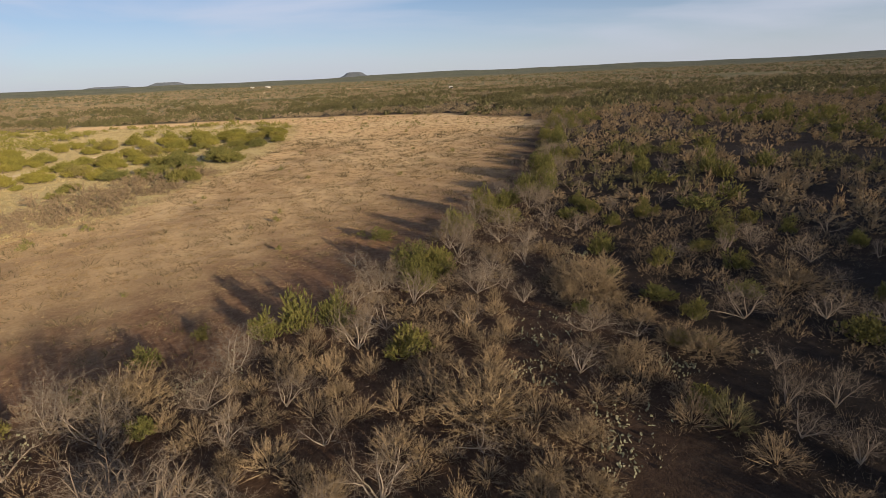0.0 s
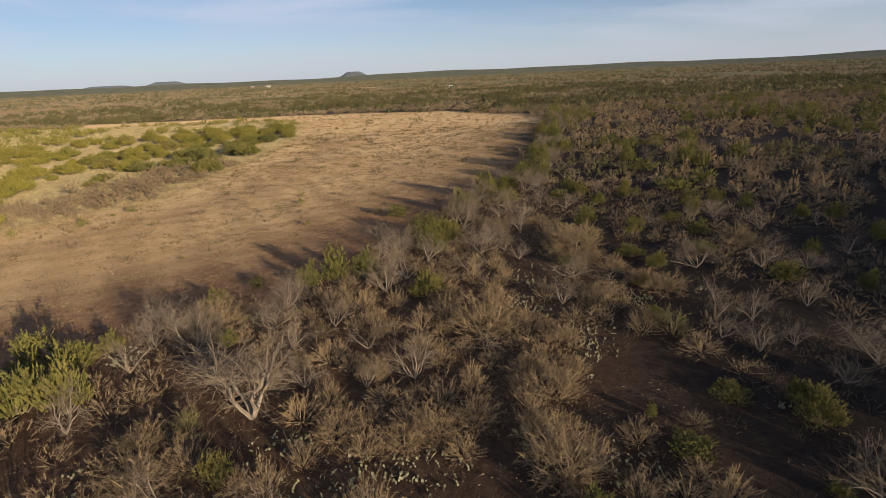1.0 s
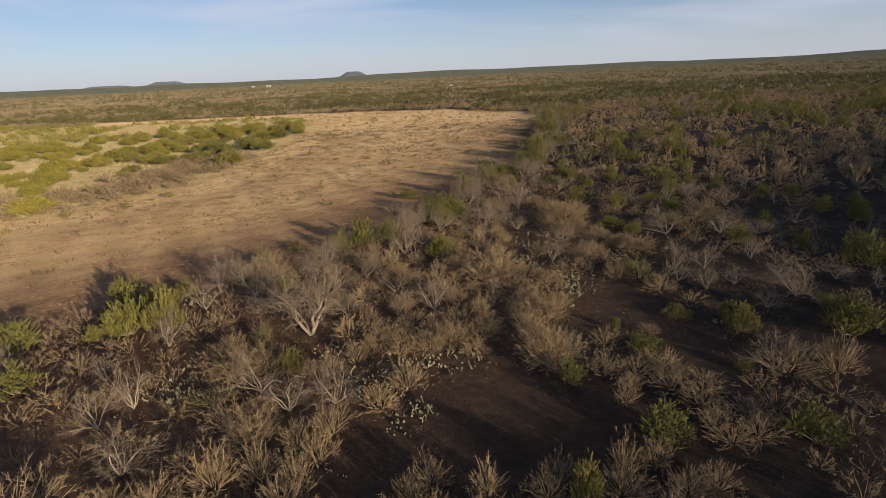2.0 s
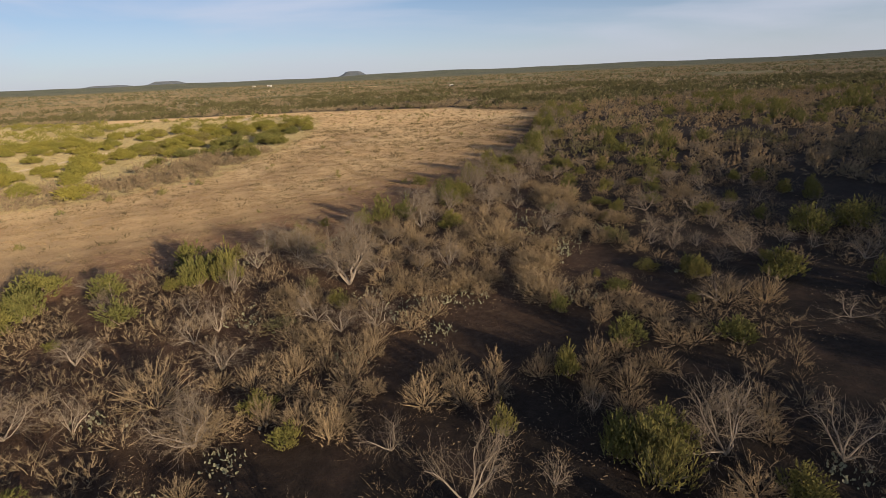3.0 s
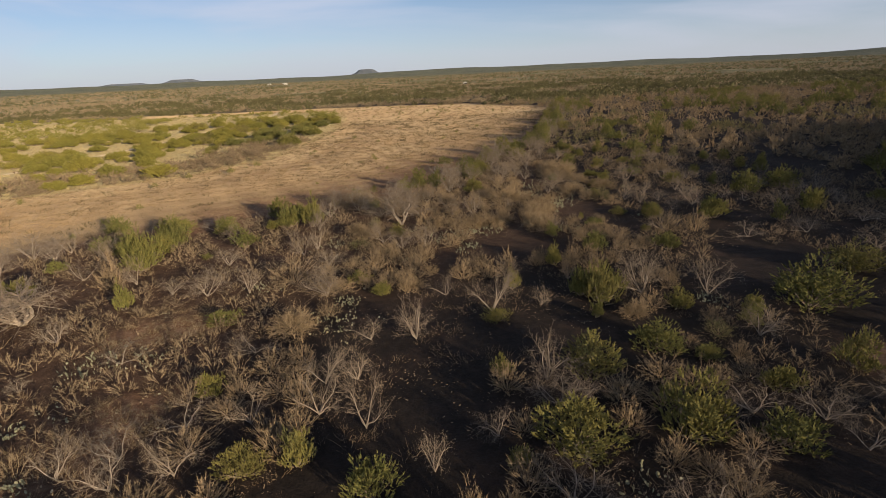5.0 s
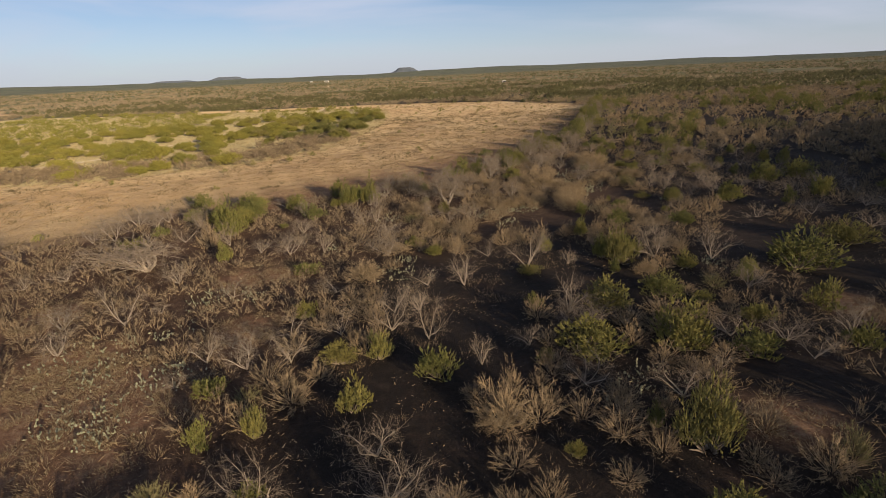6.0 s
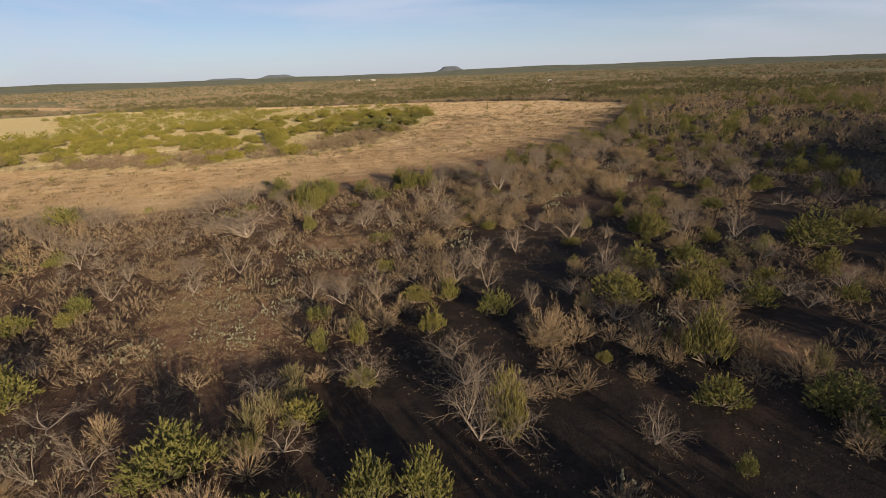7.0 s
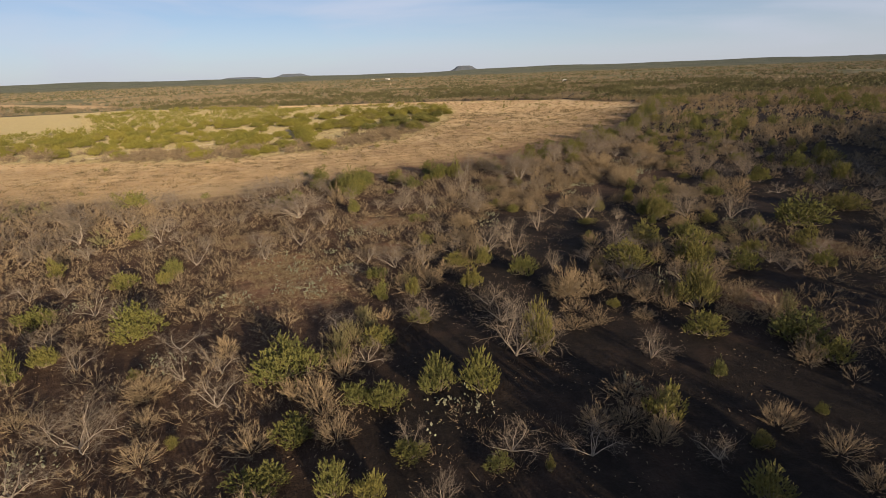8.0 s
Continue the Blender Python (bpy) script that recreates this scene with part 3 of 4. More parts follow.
BARE_0 = [
    (-7.7, -34.8, 1.4, 1.2), (-19.6, -33.5, 2.4, 3.1), (-9.0, -32.4, 1.3, 1.0), (-6.0, -32.3, 1.2, 1.8), (-3.7, -32.2, 1.2, 2.0), (-0.2, -31.9, 1.0, 1.3),
    (-16.4, -30.9, 1.6, 2.2), (-6.1, -26.5, 2.7, 3.8), (-1.0, -26.3, 1.5, 1.8), (-10.6, -23.6, 1.8, 2.3), (-7.6, -21.6, 1.6, 2.1), (-15.8, -18.0, 0.9, 1.3),
    (4.0, -17.1, 1.0, 0.9), (-13.6, -16.7, 1.9, 1.8), (7.4, -16.6, 1.2, 1.5), (-4.5, -16.5, 1.7, 1.0), (-26.7, -16.4, 1.8, 2.2), (-12.0, -16.2, 1.9, 1.6),
    (-15.5, -16.1, 1.8, 1.7), (-22.6, -15.2, 1.7, 2.2), (-2.6, -15.1, 1.1, 1.5), (4.3, -15.1, 1.4, 1.0), (-6.7, -14.4, 2.8, 1.5), (-10.6, -13.8, 1.7, 1.8),
]
BARE_1 = [
    (-27.8, -13.6, 1.7, 1.6), (-8.4, -13.5, 2.4, 2.1), (-21.4, -12.4, 2.8, 2.6), (-0.6, -12.2, 2.2, 2.4), (-39.3, -12.1, 2.9, 4.2), (-32.9, -11.5, 2.9, 2.1),
    (-20.3, -11.2, 0.9, 1.0), (-34.2, -8.7, 1.6, 3.5), (-5.4, -8.5, 2.4, 2.2), (-38.3, -7.9, 2.5, 2.8), (-45.3, -6.9, 2.2, 5.3), (-2.0, -6.4, 3.0, 2.6),
    (0.3, -5.9, 1.2, 1.0), (8.1, -5.6, 2.5, 2.4), (5.2, -5.1, 2.8, 2.8), (-25.0, -4.7, 2.6, 6.5), (-10.2, -3.3, 2.4, 3.0), (2.2, -2.8, 1.4, 1.2),
    (-16.8, -2.3, 1.9, 3.0), (-14.6, -2.2, 2.0, 1.5), (9.9, 4.8, 1.7, 2.2), (-12.5, 4.9, 2.6, 1.5), (-8.2, 5.5, 2.2, 2.0), (3.2, 6.2, 1.3, 1.0),
]
BARE_2 = [
    (-13.4, 9.6, 2.3, 2.3), (-7.3, 9.8, 3.4, 4.0), (14.4, 10.6, 2.1, 3.4), (-3.6, 11.2, 1.9, 1.3), (-1.9, 11.7, 2.5, 2.5), (11.0, 11.9, 1.7, 1.4),
    (12.5, 12.2, 1.2, 1.4), (-9.2, 12.5, 1.8, 3.5), (10.2, 13.1, 1.5, 1.9), (0.9, 13.7, 1.0, 2.2), (-7.0, 14.4, 1.8, 2.1), (12.1, 14.4, 1.8, 1.6),
    (10.7, 14.6, 1.9, 1.4), (-5.6, 16.4, 2.0, 2.0), (11.7, 16.8, 1.5, 1.2), (12.8, 20.9, 2.0, 3.1), (1.8, 25.7, 2.3, 3.2), (19.8, 27.1, 2.1, 2.1),
    (4.8, 29.3, 2.9, 1.9), (18.2, 29.3, 1.5, 1.3), (16.5, 29.6, 2.1, 1.6), (-5.2, 31.0, 1.4, 2.1), (5.4, 32.9, 2.1, 2.3),
]
BARE = BARE_0 + BARE_1 + BARE_2
OLIVE_0 = [
    (-16.6, -33.1, 0.5, 0.5), (-4.9, -33.0, 0.6, 0.3), (1.1, -31.2, 0.6, 0.7), (-5.3, -26.4, 2.6, 1.4), (1.9, -21.5, 2.5, 2.0), (-10.0, -16.3, 1.0, 1.6),
    (3.8, -9.6, 0.6, 0.7), (-1.9, -7.2, 0.5, 1.5), (3.0, -5.9, 2.2, 1.9), (16.2, -3.8, 1.6, 3.1), (-7.4, 6.9, 1.1, 1.2), (10.4, 7.7, 1.2, 1.5),
    (8.5, 9.3, 0.6, 1.4), (-16.3, 11.2, 1.1, 1.9), (9.3, 19.0, 0.7, 1.1),
]
OLIVE = OLIVE_0
DENSE_0 = [
    (-17.1, -34.0, 1.1, 1.7), (-22.7, -32.9, 1.1, 1.2), (-11.5, -32.2, 1.4, 1.5), (-18.3, -32.1, 0.9, 1.3), (-18.0, -27.5, 1.5, 1.2), (-26.2, -26.0, 0.8, 1.9),
    (-23.9, -22.7, 0.9, 1.8), (-3.8, -19.9, 1.9, 2.0), (-11.1, -18.9, 1.3, 2.1), (4.2, -7.3, 1.2, 1.1), (-11.2, -6.7, 1.4, 2.2), (-9.7, -5.5, 0.9, 1.3),
    (-6.1, -3.2, 1.8, 1.2), (-28.2, -3.1, 1.7, 2.8), (-12.6, -0.8, 2.2, 2.9), (-23.4, 0.3, 2.4, 1.9), (12.0, 4.5, 2.0, 1.7), (10.3, 4.6, 1.8, 2.5),
]
DENSE = DENSE_0
PEAR_0 = [
    (-20.6, -34.6, 0.9), (-7.9, -30.1, 0.8), (-20.5, -28.5, 1.1), (-29.2, -23.1, 0.7), (1.0, -17.8, 0.9), (-21.0, -15.2, 1.9),
    (-38.1, -14.4, 1.9), (-18.7, -13.6, 0.5), (-18.8, -9.4, 1.1), (-16.4, -9.1, 0.7), (-9.2, -6.5, 1.0), (8.0, -6.0, 0.6),
    (-9.0, -4.2, 0.8), (-14.1, -1.7, 0.5), (-6.2, 1.8, 0.6), (-2.7, 3.4, 0.8), (-11.6, 5.8, 0.8), (-4.0, 5.8, 1.5),
    (4.3, 6.1, 1.0), (-2.8, 6.3, 0.8), (-1.3, 6.9, 1.2), (-5.8, 8.3, 0.6), (5.0, 12.9, 1.0), (-14.0, 14.6, 0.7),
    (5.5, 14.6, 1.2), (8.5, 17.4, 0.7), (3.5, 17.6, 1.1), (-9.8, 18.0, 0.7), (4.1, 20.8, 1.7), (8.2, 29.6, 1.4),
]
CLEAR_0 = [
    (-4.2, -33.5, 1.4), (-4.3, -27.6, 1.8), (2.3, -27.1, 1.4), (-15.2, -21.6, 0.9), (-21.3, -20.2, 1.6), (-7.5, -17.7, 1.1),
    (-3.6, -17.0, 0.9), (-4.4, -6.7, 0.9), (15.3, -5.3, 1.3), (12.4, -0.7, 1.0), (0.1, 4.3, 2.6),
]
CLEAR_1 = [
    (0.5, 4.7, 1.3), (6.5, 10.8, 2.0), (7.7, 6.1, 1.4), (4.9, 9.0, 1.0), (10.2, 16.2, 1.3), (8.2, 9.4, 1.0),
    (-0.0, 2.6, 2.4), (-5.8, -5.3, 1.3), (-3.8, 1.0, 1.2), (16.1, 5.8, 2.2), (12.9, -1.3, 2.4), (5.5, -8.7, 1.0),
    (-2.0, -8.1, 1.7), (10.1, -5.3, 1.4), (0.6, -2.5, 1.0), (-3.8, -12.3, 1.3), (-7.5, -18.3, 1.1), (-5.7, -20.1, 1.1),
    (6.6, -17.8, 1.4), (-10.3, -20.6, 1.0), (11.0, -3.3, 1.7), (-3.1, -15.8, 0.9), (14.2, -8.0, 1.5), (4.5, -18.9, 0.4),
    (-4.6, -28.6, 1.8), (-2.3, -33.0, 1.5), (2.6, -27.6, 1.4), (4.4, -29.0, 1.6), (-15.1, -22.6, 1.1), (-10.6, -26.4, 0.7),
    (-3.2, -25.6, 1.2),
]
CLEAR = CLEAR_0 + CLEAR_1
TAN_0 = [
    (-19.5, -30.5, 0.9, 2.0), (-3.9, -20.1, 1.3, 2.0), (4.1, -7.4, 0.8, 1.5), (-11.0, -7.0, 1.3, 2.6), (-5.9, -2.7, 1.0, 1.7), (-10.0, -2.7, 1.3, 2.3),
    (-7.7, 2.9, 1.0, 2.2), (2.4, 6.1, 1.8, 2.5), (-9.6, 6.8, 1.4, 2.5), (2.2, 7.5, 1.3, 2.1), (-2.1, 7.9, 1.1, 1.9), (-1.1, 8.2, 1.2, 1.9),
    (-10.4, 8.5, 1.1, 1.9), (-4.2, 8.5, 1.2, 1.9), (0.1, 8.7, 1.2, 1.7), (3.0, 10.1, 1.5, 2.3), (3.8, 11.5, 0.8, 1.7), (2.3, 11.6, 1.2, 1.7),
    (-3.4, 11.9, 1.2, 1.7), (4.0, 13.8, 0.9, 2.0), (1.1, 15.3, 1.6, 3.9), (-3.9, 16.8, 1.0, 1.5), (-11.4, 17.0, 1.7, 4.0), (6.7, 17.9, 1.1, 2.0),
]
TAN_1 = [
    (10.0, 18.2, 1.3, 2.3), (9.2, 19.3, 0.9, 2.0), (8.5, 21.4, 1.1, 2.1), (6.2, 23.4, 1.2, 2.2), (7.9, 23.5, 1.0, 1.7), (16.9, 24.1, 1.4, 3.3),
    (7.4, 24.6, 1.6, 3.8), (6.2, 25.2, 1.0, 1.5),
]


class Spots:
    """Places taken so far, so that nothing grows into another."""
    def __init__(self):
        self.cells = {}

    def free(self, x, y, gap):
        for i in range(int((x - gap) // 2) - 1, int((x + gap) // 2) + 2):
            for j in range(int((y - gap) // 2) - 1, int((y + gap) // 2) + 2):
                for px, py, pg in self.cells.get((i, j), ()):
                    if math.hypot(px - x, py - y) < (gap + pg) / 2:
                        return False
        return True

    def take(self, x, y, gap):
        self.cells.setdefault((int(x // 2), int(y // 2)), []).append((x, y, gap))


def patchy(x, y, scale, seed):
    return noise.noise(Vector((x / scale, y / scale, seed)))


TAN = TAN_0 + TAN_1
spots = Spots()
for x, y, tall, wide in GREEN + BARE + TAN + OLIVE + DENSE:
    spots.take(x, y, wide * 0.62)
for x, y, r in CLEAR:
    spots.take(x, y, 2.0 * r)
for x, y, r in PEAR_0:
    spots.take(x, y, 0.9 * r)
for x, y, r in RED_EARTH:
    spots.take(x, y, 1.5 * r)
rng = np.random.default_rng(11)


def scatter(count, box, gap, sizes, allow):
    """Chance places in the box (x0, y0, x1, y1), kept apart; sizes gives height and width."""
    out = []
    xs, ys = rng.uniform(box[0], box[2], count), rng.uniform(box[1], box[3], count)
    f, m = inside(FIELD, xs, ys), inside(MEADOW, xs, ys)
    for x, y, df, dm in zip(xs, ys, f, m):
        tall, wide = sizes()
        if df < -0.35 * wide and dm < 0 and allow(x, y) and spots.free(x, y, gap * wide):
            spots.take(x, y, gap * wide)
            out.append((x, y, tall, wide))
    return out


def near(x, y):
    """Within the stretch of brush along the flight line."""
    s = min(max(-y, -14.0), 40.0)
    return math.hypot(x + 5 + s * 0.09 - 2, y + s) < 31


def belt(x, y):
    """In the thick dry brush along the field's edge, as against the opener ground east of it."""
    return float(inside(FIELD, np.array([x]), np.array([y]))[0]) > -21 and x < 9 or x < -12


def edge_row(first, last, count, tall, wide, seed, off=(0.6, 3.2)):
    """Places along the outer side of the field's edge, between two of its corners."""
    g, out = np.random.default_rng(seed), []
    line = FIELD[first:last + 1]
    for _ in range(count * 3):
        s = g.uniform(0, len(line) - 1)
        (ax, ay), (bx, by) = line[int(s)], line[int(s) + 1]
        q, w = s % 1, g.uniform(*wide)
        n = math.hypot(bx - ax, by - ay)
        d = 0.35 * w + g.uniform(*off)
        x, y = ax + (bx - ax) * q + (by - ay) / n * d, ay + (by - ay) * q - (bx - ax) / n * d
        if spots.free(x, y, 0.6 * w) and len(out) < count:
            spots.take(x, y, 0.6 * w)
            out.append((x, y, g.uniform(*tall), w))
    return out


edge_green = edge_row(2, 4, 6, (1.7, 2.7), (1.8, 3.0), 301) + edge_row(4, 5, 4, (2.2, 3.2), (2.2, 3.2), 305) + edge_row(0, 2, 3, (1.6, 2.3), (1.6, 2.6), 302)
edge_bare = edge_row(2, 5, 26, (1.9, 2.8), (2.4, 3.8), 306, (0.2, 4.0)) + edge_row(0, 3, 24, (2.2, 3.0), (2.4, 3.4), 303, (0.2, 4.0)) + edge_row(23, 27, 18, (2.0, 2.8), (2.4, 3.2), 304, (0.2, 4.0))
NEAR_BOX, MID_BOX = (-45, -52, 40, 45), (-150, -75, 130, 150)
bare_more = scatter(900, NEAR_BOX, 0.62, lambda: (rng.uniform(1.0, 2.0), rng.uniform(1.5, 2.8)), lambda x, y: near(x, y) and patchy(x, y, 9, 2.5) > -0.2)[:165]
green_more = scatter(900, NEAR_BOX, 0.75, lambda: (rng.uniform(0.8, 1.6), rng.uniform(0.9, 2.0)),
                     lambda x, y: near(x, y) and (y > 20 or x > 9 + 0.45 * max(y + 30, 0) or x < -27) and patchy(x, y, 12, 7.5) + (0.3 if x > -5 and not belt(x, y) else -0.12) > 0.0)[:130]
brown_more = scatter(15000, NEAR_BOX, 0.55, lambda: (rng.uniform(0.7, 1.5), rng.uniform(1.0, 2.1)),
                     lambda x, y: near(x, y) and patchy(x, y, 7, 4.5) > (-0.5 if belt(x, y) else -0.45 if x > 14 else 0.06 if y < -20 else -0.12))

def off_line(q):
    """Metres from the ground under the flight line and ahead of it."""
    return float(along([(0, 26), (0, 12), (-5, -34)], np.array([q[0]]), np.array([q[1]]))[0])


brown_more.sort(key=off_line)


def bare_protos(kinds, seed, **more):
    return [plant("bare_thorn_tree", [("trunk", a, M_LIMB), *(("limb", x, M_LIMB) for x in b), ("crown", c, M_BARK)],
                  "leafless grey thorn tree with crooked limbs and fine twigs", "tree", "leafless trees in the brush")
            for a, b, c in (bare_shape(np.random.default_rng(seed + i), s, w, **more) for i, (s, w) in enumerate(kinds))]


bare_all = BARE + edge_bare + bare_more
grand = lambda q: q[3] > 3.9 and q[2] > 2.0
plant_all(bare_protos([(5, 1.1), (6, 0.9), (5, 0.7), (6, 0.8), (4, 1.0)], 20, thick=0.8, forks=8), [q for q in bare_all if q[3] < 2.7], 1.75, 31)
plant_all(bare_protos([(7, 1.0), (6, 0.8), (6, 0.95), (7, 1.15)], 26, thick=0.6, forks=13), [q for q in bare_all if q[3] >= 2.7 and not grand(q)], 1.75, 38)
plant_all(bare_protos([(5, 1.1), (4, 0.95)], 44, thick=1.5, forks=15), [q for q in bare_all if grand(q)], 1.75, 41)


def juniper_protos(kinds, size, seed):
    return [plant("juniper_shrub", [("trunk", a, M_BARK), ("crown", b, M_JUNIPER)], "green juniper shrub with upright tufted foliage", "shrub", "juniper shrubs in the brush")
            for a, b in (juniper_shape(np.random.default_rng(seed + i), n, s, size, fl) for i, (n, s, fl) in enumerate(kinds))]


green_all = [(x, y, h, 1.05 * w) for x, y, h, w in GREEN] + edge_green + green_more
small_protos = juniper_protos([(8, 38, False), (10, 32, False), (7, 42, False), (10, 32, True), (6, 46, False), (9, 36, True)], 1.0, 50)
large_protos = juniper_protos([(13, 44, False), (16, 36, True), (11, 50, False), (14, 40, False)], 0.74, 60)
plant_all(small_protos, [q for q in green_all if q[3] < 2.2], 1.8, 32)
plant_all(large_protos, [q for q in green_all if q[3] >= 2.2], 1.8, 36)
brown_protos = [plant("leafless_bush", [("stem", a, M_TWIG), ("crown", b, M_TWIG)], "dense leafless brown bush of fine dry twigs", "bush", "brown bushes in the brush")
                for a, b in (dome_shape(np.random.default_rng(70 + i), 18, n, w, u, blades, 0.55, (0.08, 0.24)) for i, (n, w, u) in enumerate([(1600, 0.0155, 0.4), (1750, 0.0145, 0.6), (1450, 0.0165, 0.3), (1750, 0.0145, 0.8), (1600, 0.0155, 0.1)]))]
plant_all(brown_protos, [(x, y, h, 1.05 * w) for x, y, h, w in DENSE] + [q for i, q in enumerate(brown_more[:300]) if i < 255 or i % 3], 1.6, 33)
tan_protos = [plant("tan_bush", [("stem", a, M_TWIG), ("crown", b, M_TAN)], "soft golden-tan bush of very fine dry stems", "bush", "tan bushes in the brush")
              for a, b in (dome_shape(np.random.default_rng(86 + i), 5, 4400, 0.0105, u, blades, 0.7, (0.07, 0.22)) for i, u in enumerate((0.6, 0.9, 0.3)))]
plant_all(tan_protos, [(x, y, max(h, 0.55 * w), 1.15 * w) for x, y, h, w in TAN], 1.6, 37)
olive_protos = [plant("olive_bush", [("stem", a, M_TWIG), ("crown", b, M_OLIVE)], "fine-twigged olive-green bush among the dry brush", "bush", "olive bushes in the brush")
                for a, b in (dome_shape(np.random.default_rng(76 + i), 14, 2400, 0.018, u, blades, 0.55, (0.07, 0.2)) for i, u in enumerate((0.5, 0.9)))]
plant_all(olive_protos, brown_more[255:300:3], 1.6, 35)
leafy_protos = [plant("olive_shrub", [("trunk", a, M_BARK), ("crown", b, M_OLIVE_LEAF)], "rounded olive-yellow shrub with small leaves", "shrub", "olive shrubs in the brush")
                for a, b in (juniper_shape(np.random.default_rng(46 + i), 15, 46, 0.6, True) for i in range(3))]
plant_all(leafy_protos, OLIVE, 1.6, 39)

# ---- prickly pear: clumps of pads standing on one another ----
pad_mesh = mesh_of("pad", *pad_shape(), M_PAD, True)


def prickly_pear(x, y, r, rng):
    clump = tagged(new("prickly_pear"), "sprawling prickly pear cactus with pale flat pads", "cactus", "prickly pears in the brush")
    clump.matrix_basis = Matrix.Translation((x, y, float(ground_z(x, y))))
    n = int(min(104, max(22, 78 * r ** 1.2)))
    grown = []
    for i in range(n):
        if i < n * 0.45 or not grown:
            a, q = rng.uniform(0, 6.28), r * math.sqrt(rng.uniform(0, 1))
            px, py = q * math.cos(a), q * math.sin(a)
            m = Matrix.LocRotScale((px, py, float(ground_z(x + px, y + py) - ground_z(x, y)) - 0.02), Euler((rng.normal(0, 0.45), rng.normal(0, 0.35), rng.uniform(0, 6.28))), Vector((1, 1, 1)) * rng.uniform(0.42, 0.66))
        else:
            m = grown[int(rng.integers(0, len(grown)))] @ Matrix.LocRotScale((rng.uniform(-0.05, 0.05), 0, 0.18), Euler((rng.normal(0, 0.3), rng.normal(0, 0.6), rng.normal(0, 0.7))), Vector((1, 1, 1)) * rng.uniform(0.82, 1.0))
        grown.append(m)
        pad = new("pad", pad_mesh)
        pad.parent = clump
        pad.matrix_basis = m


rng_pear = np.random.default_rng(81)
PEAR_1 = [(-18.5, -19.5, 1.5), (-16.6, -17.2, 1.1), (-21.2, -21.8, 1.1), (-19.8, -17.0, 0.9), (-16.8, -20.6, 0.9)]
for x, y, r in PEAR_0 + PEAR_1:
    prickly_pear(x, y, r, rng_pear)
for x, y, tall, wide in scatter(260, NEAR_BOX, 0.6, lambda: (0.5, rng.uniform(0.5, 1.2)), lambda x, y: near(x, y) and y > -36)[:10]:
    prickly_pear(x, y, wide / 2, rng_pear)

# low pads spread over the soil round the clumps
def pad_group(seed):
    g, out = np.random.default_rng(seed), []
    v, f = pad_shape()
    for _ in range(3):
        m = Matrix.LocRotScale((g.normal(0, 0.16), g.normal(0, 0.16), -0.01), Euler((g.normal(0, 0.6), g.normal(0, 0.5), g.uniform(0, 6.28))), Vector((1, 1, 1)) * g.uniform(0.5, 0.85))
        out.append((np.array([tuple(m @ Vector(c)) for c in v]), f))
    return joined(out)


pad_groups = [pad_group(400 + i) for i in range(6)]
low, cover = [], []
for x, y, r in PEAR_0 + PEAR_1:
    for _ in range(14):
        px, py = x + rng_pear.normal(0, 0.65 * r + 0.4), y + rng_pear.normal(0, 0.65 * r + 0.4)
        if all(math.hypot(px - cx, py - cy) > 0.95 * cr for cx, cy, cr in CLEAR):
            low.append((px, py, 0.72, 0.72))
for x, y, r in RED_EARTH:
    for _ in range(int(8 * r * r)):
        d, a = r * math.sqrt(rng_pear.uniform(0, 1)), rng_pear.uniform(0, 6.28)
        px, py = x + d * math.cos(a), y + d * math.sin(a)
        if patchy(px, py, 0.9, 3.9) > -0.05:
            s = rng_pear.uniform(0.4, 0.7)
            (low if rng_pear.uniform() < 0.1 else cover).append((px, py, s, s))
weed_cover = []
for x, y, r in RED_EARTH:
    d, a = 1.15 * r * np.sqrt(rng_pear.uniform(0, 1, int(75 * r * r))), rng_pear.uniform(0, 6.28, int(75 * r * r))
    weed_cover += [(x + q * math.cos(b), y + q * math.sin(b), z, z) for q, b, z in zip(d, a, rng_pear.uniform(0.5, 1.5, len(d))) if patchy(x + q * math.cos(b), y + q * math.sin(b), 0.9, 2.9) > -0.08]
stuff("withered_weeds", [tuft_shape(np.random.default_rng(410 + i), 18, 0.11, 0.016, 0.5) for i in range(6)], weed_cover, M_TAN, "low withered tan weeds over red earth", "weeds", 24)
stuff("ground_cover", pad_groups, cover, M_STRAW, "low withered tan plants covering red earth", "ground cover", 21)
stuff("low_prickly_pear", pad_groups, low, M_PAD, "low pale prickly pear pads spread over the soil", "cactus", 20)

# ---- the rest of the brush ----
bush_lo = [joined(dome_shape(np.random.default_rng(90 + i), 4, 308, 0.024, 0.5, blades, 0.55, (0.1, 0.28))) for i in range(5)]
bush_mid = [dome_shape(np.random.default_rng(190 + i), 2, 560, 0.044, 0.5, blades, 0.55, (0.1, 0.3))[1] for i in range(5)]
bush_far = [dome_shape(np.random.default_rng(195 + i), 1, 196, 0.08, 0.5, blades, 0.6, (0.12, 0.32))[1] for i in range(5)]
bare_lo = [joined([a, *b, c]) for a, b, c in (bare_shape(np.random.default_rng(95 + i), 3, 1.0, 0.7, blades) for i in range(3))]
green_lo = [juniper_shape(np.random.default_rng(100 + i), 8, 14, 1.7, i == 2, 7)[1] for i in range(5)]
green_shade = [juniper_shape(np.random.default_rng(108 + i), 6, 7, 2.6, False, 5)[1] for i in range(3)]
green_few = [juniper_shape(np.random.default_rng(105 + i), 5, 5, 3.0, True, 4)[1] for i in range(4)]
heights = lambda places, full: [(x, y, w / 2, h / full) for x, y, h, w in places]
stuff("brush", bush_lo, heights(brown_more[300:], 1.6) , M_TWIG, "thicket of dry brown leafless bushes", "brush", 1)

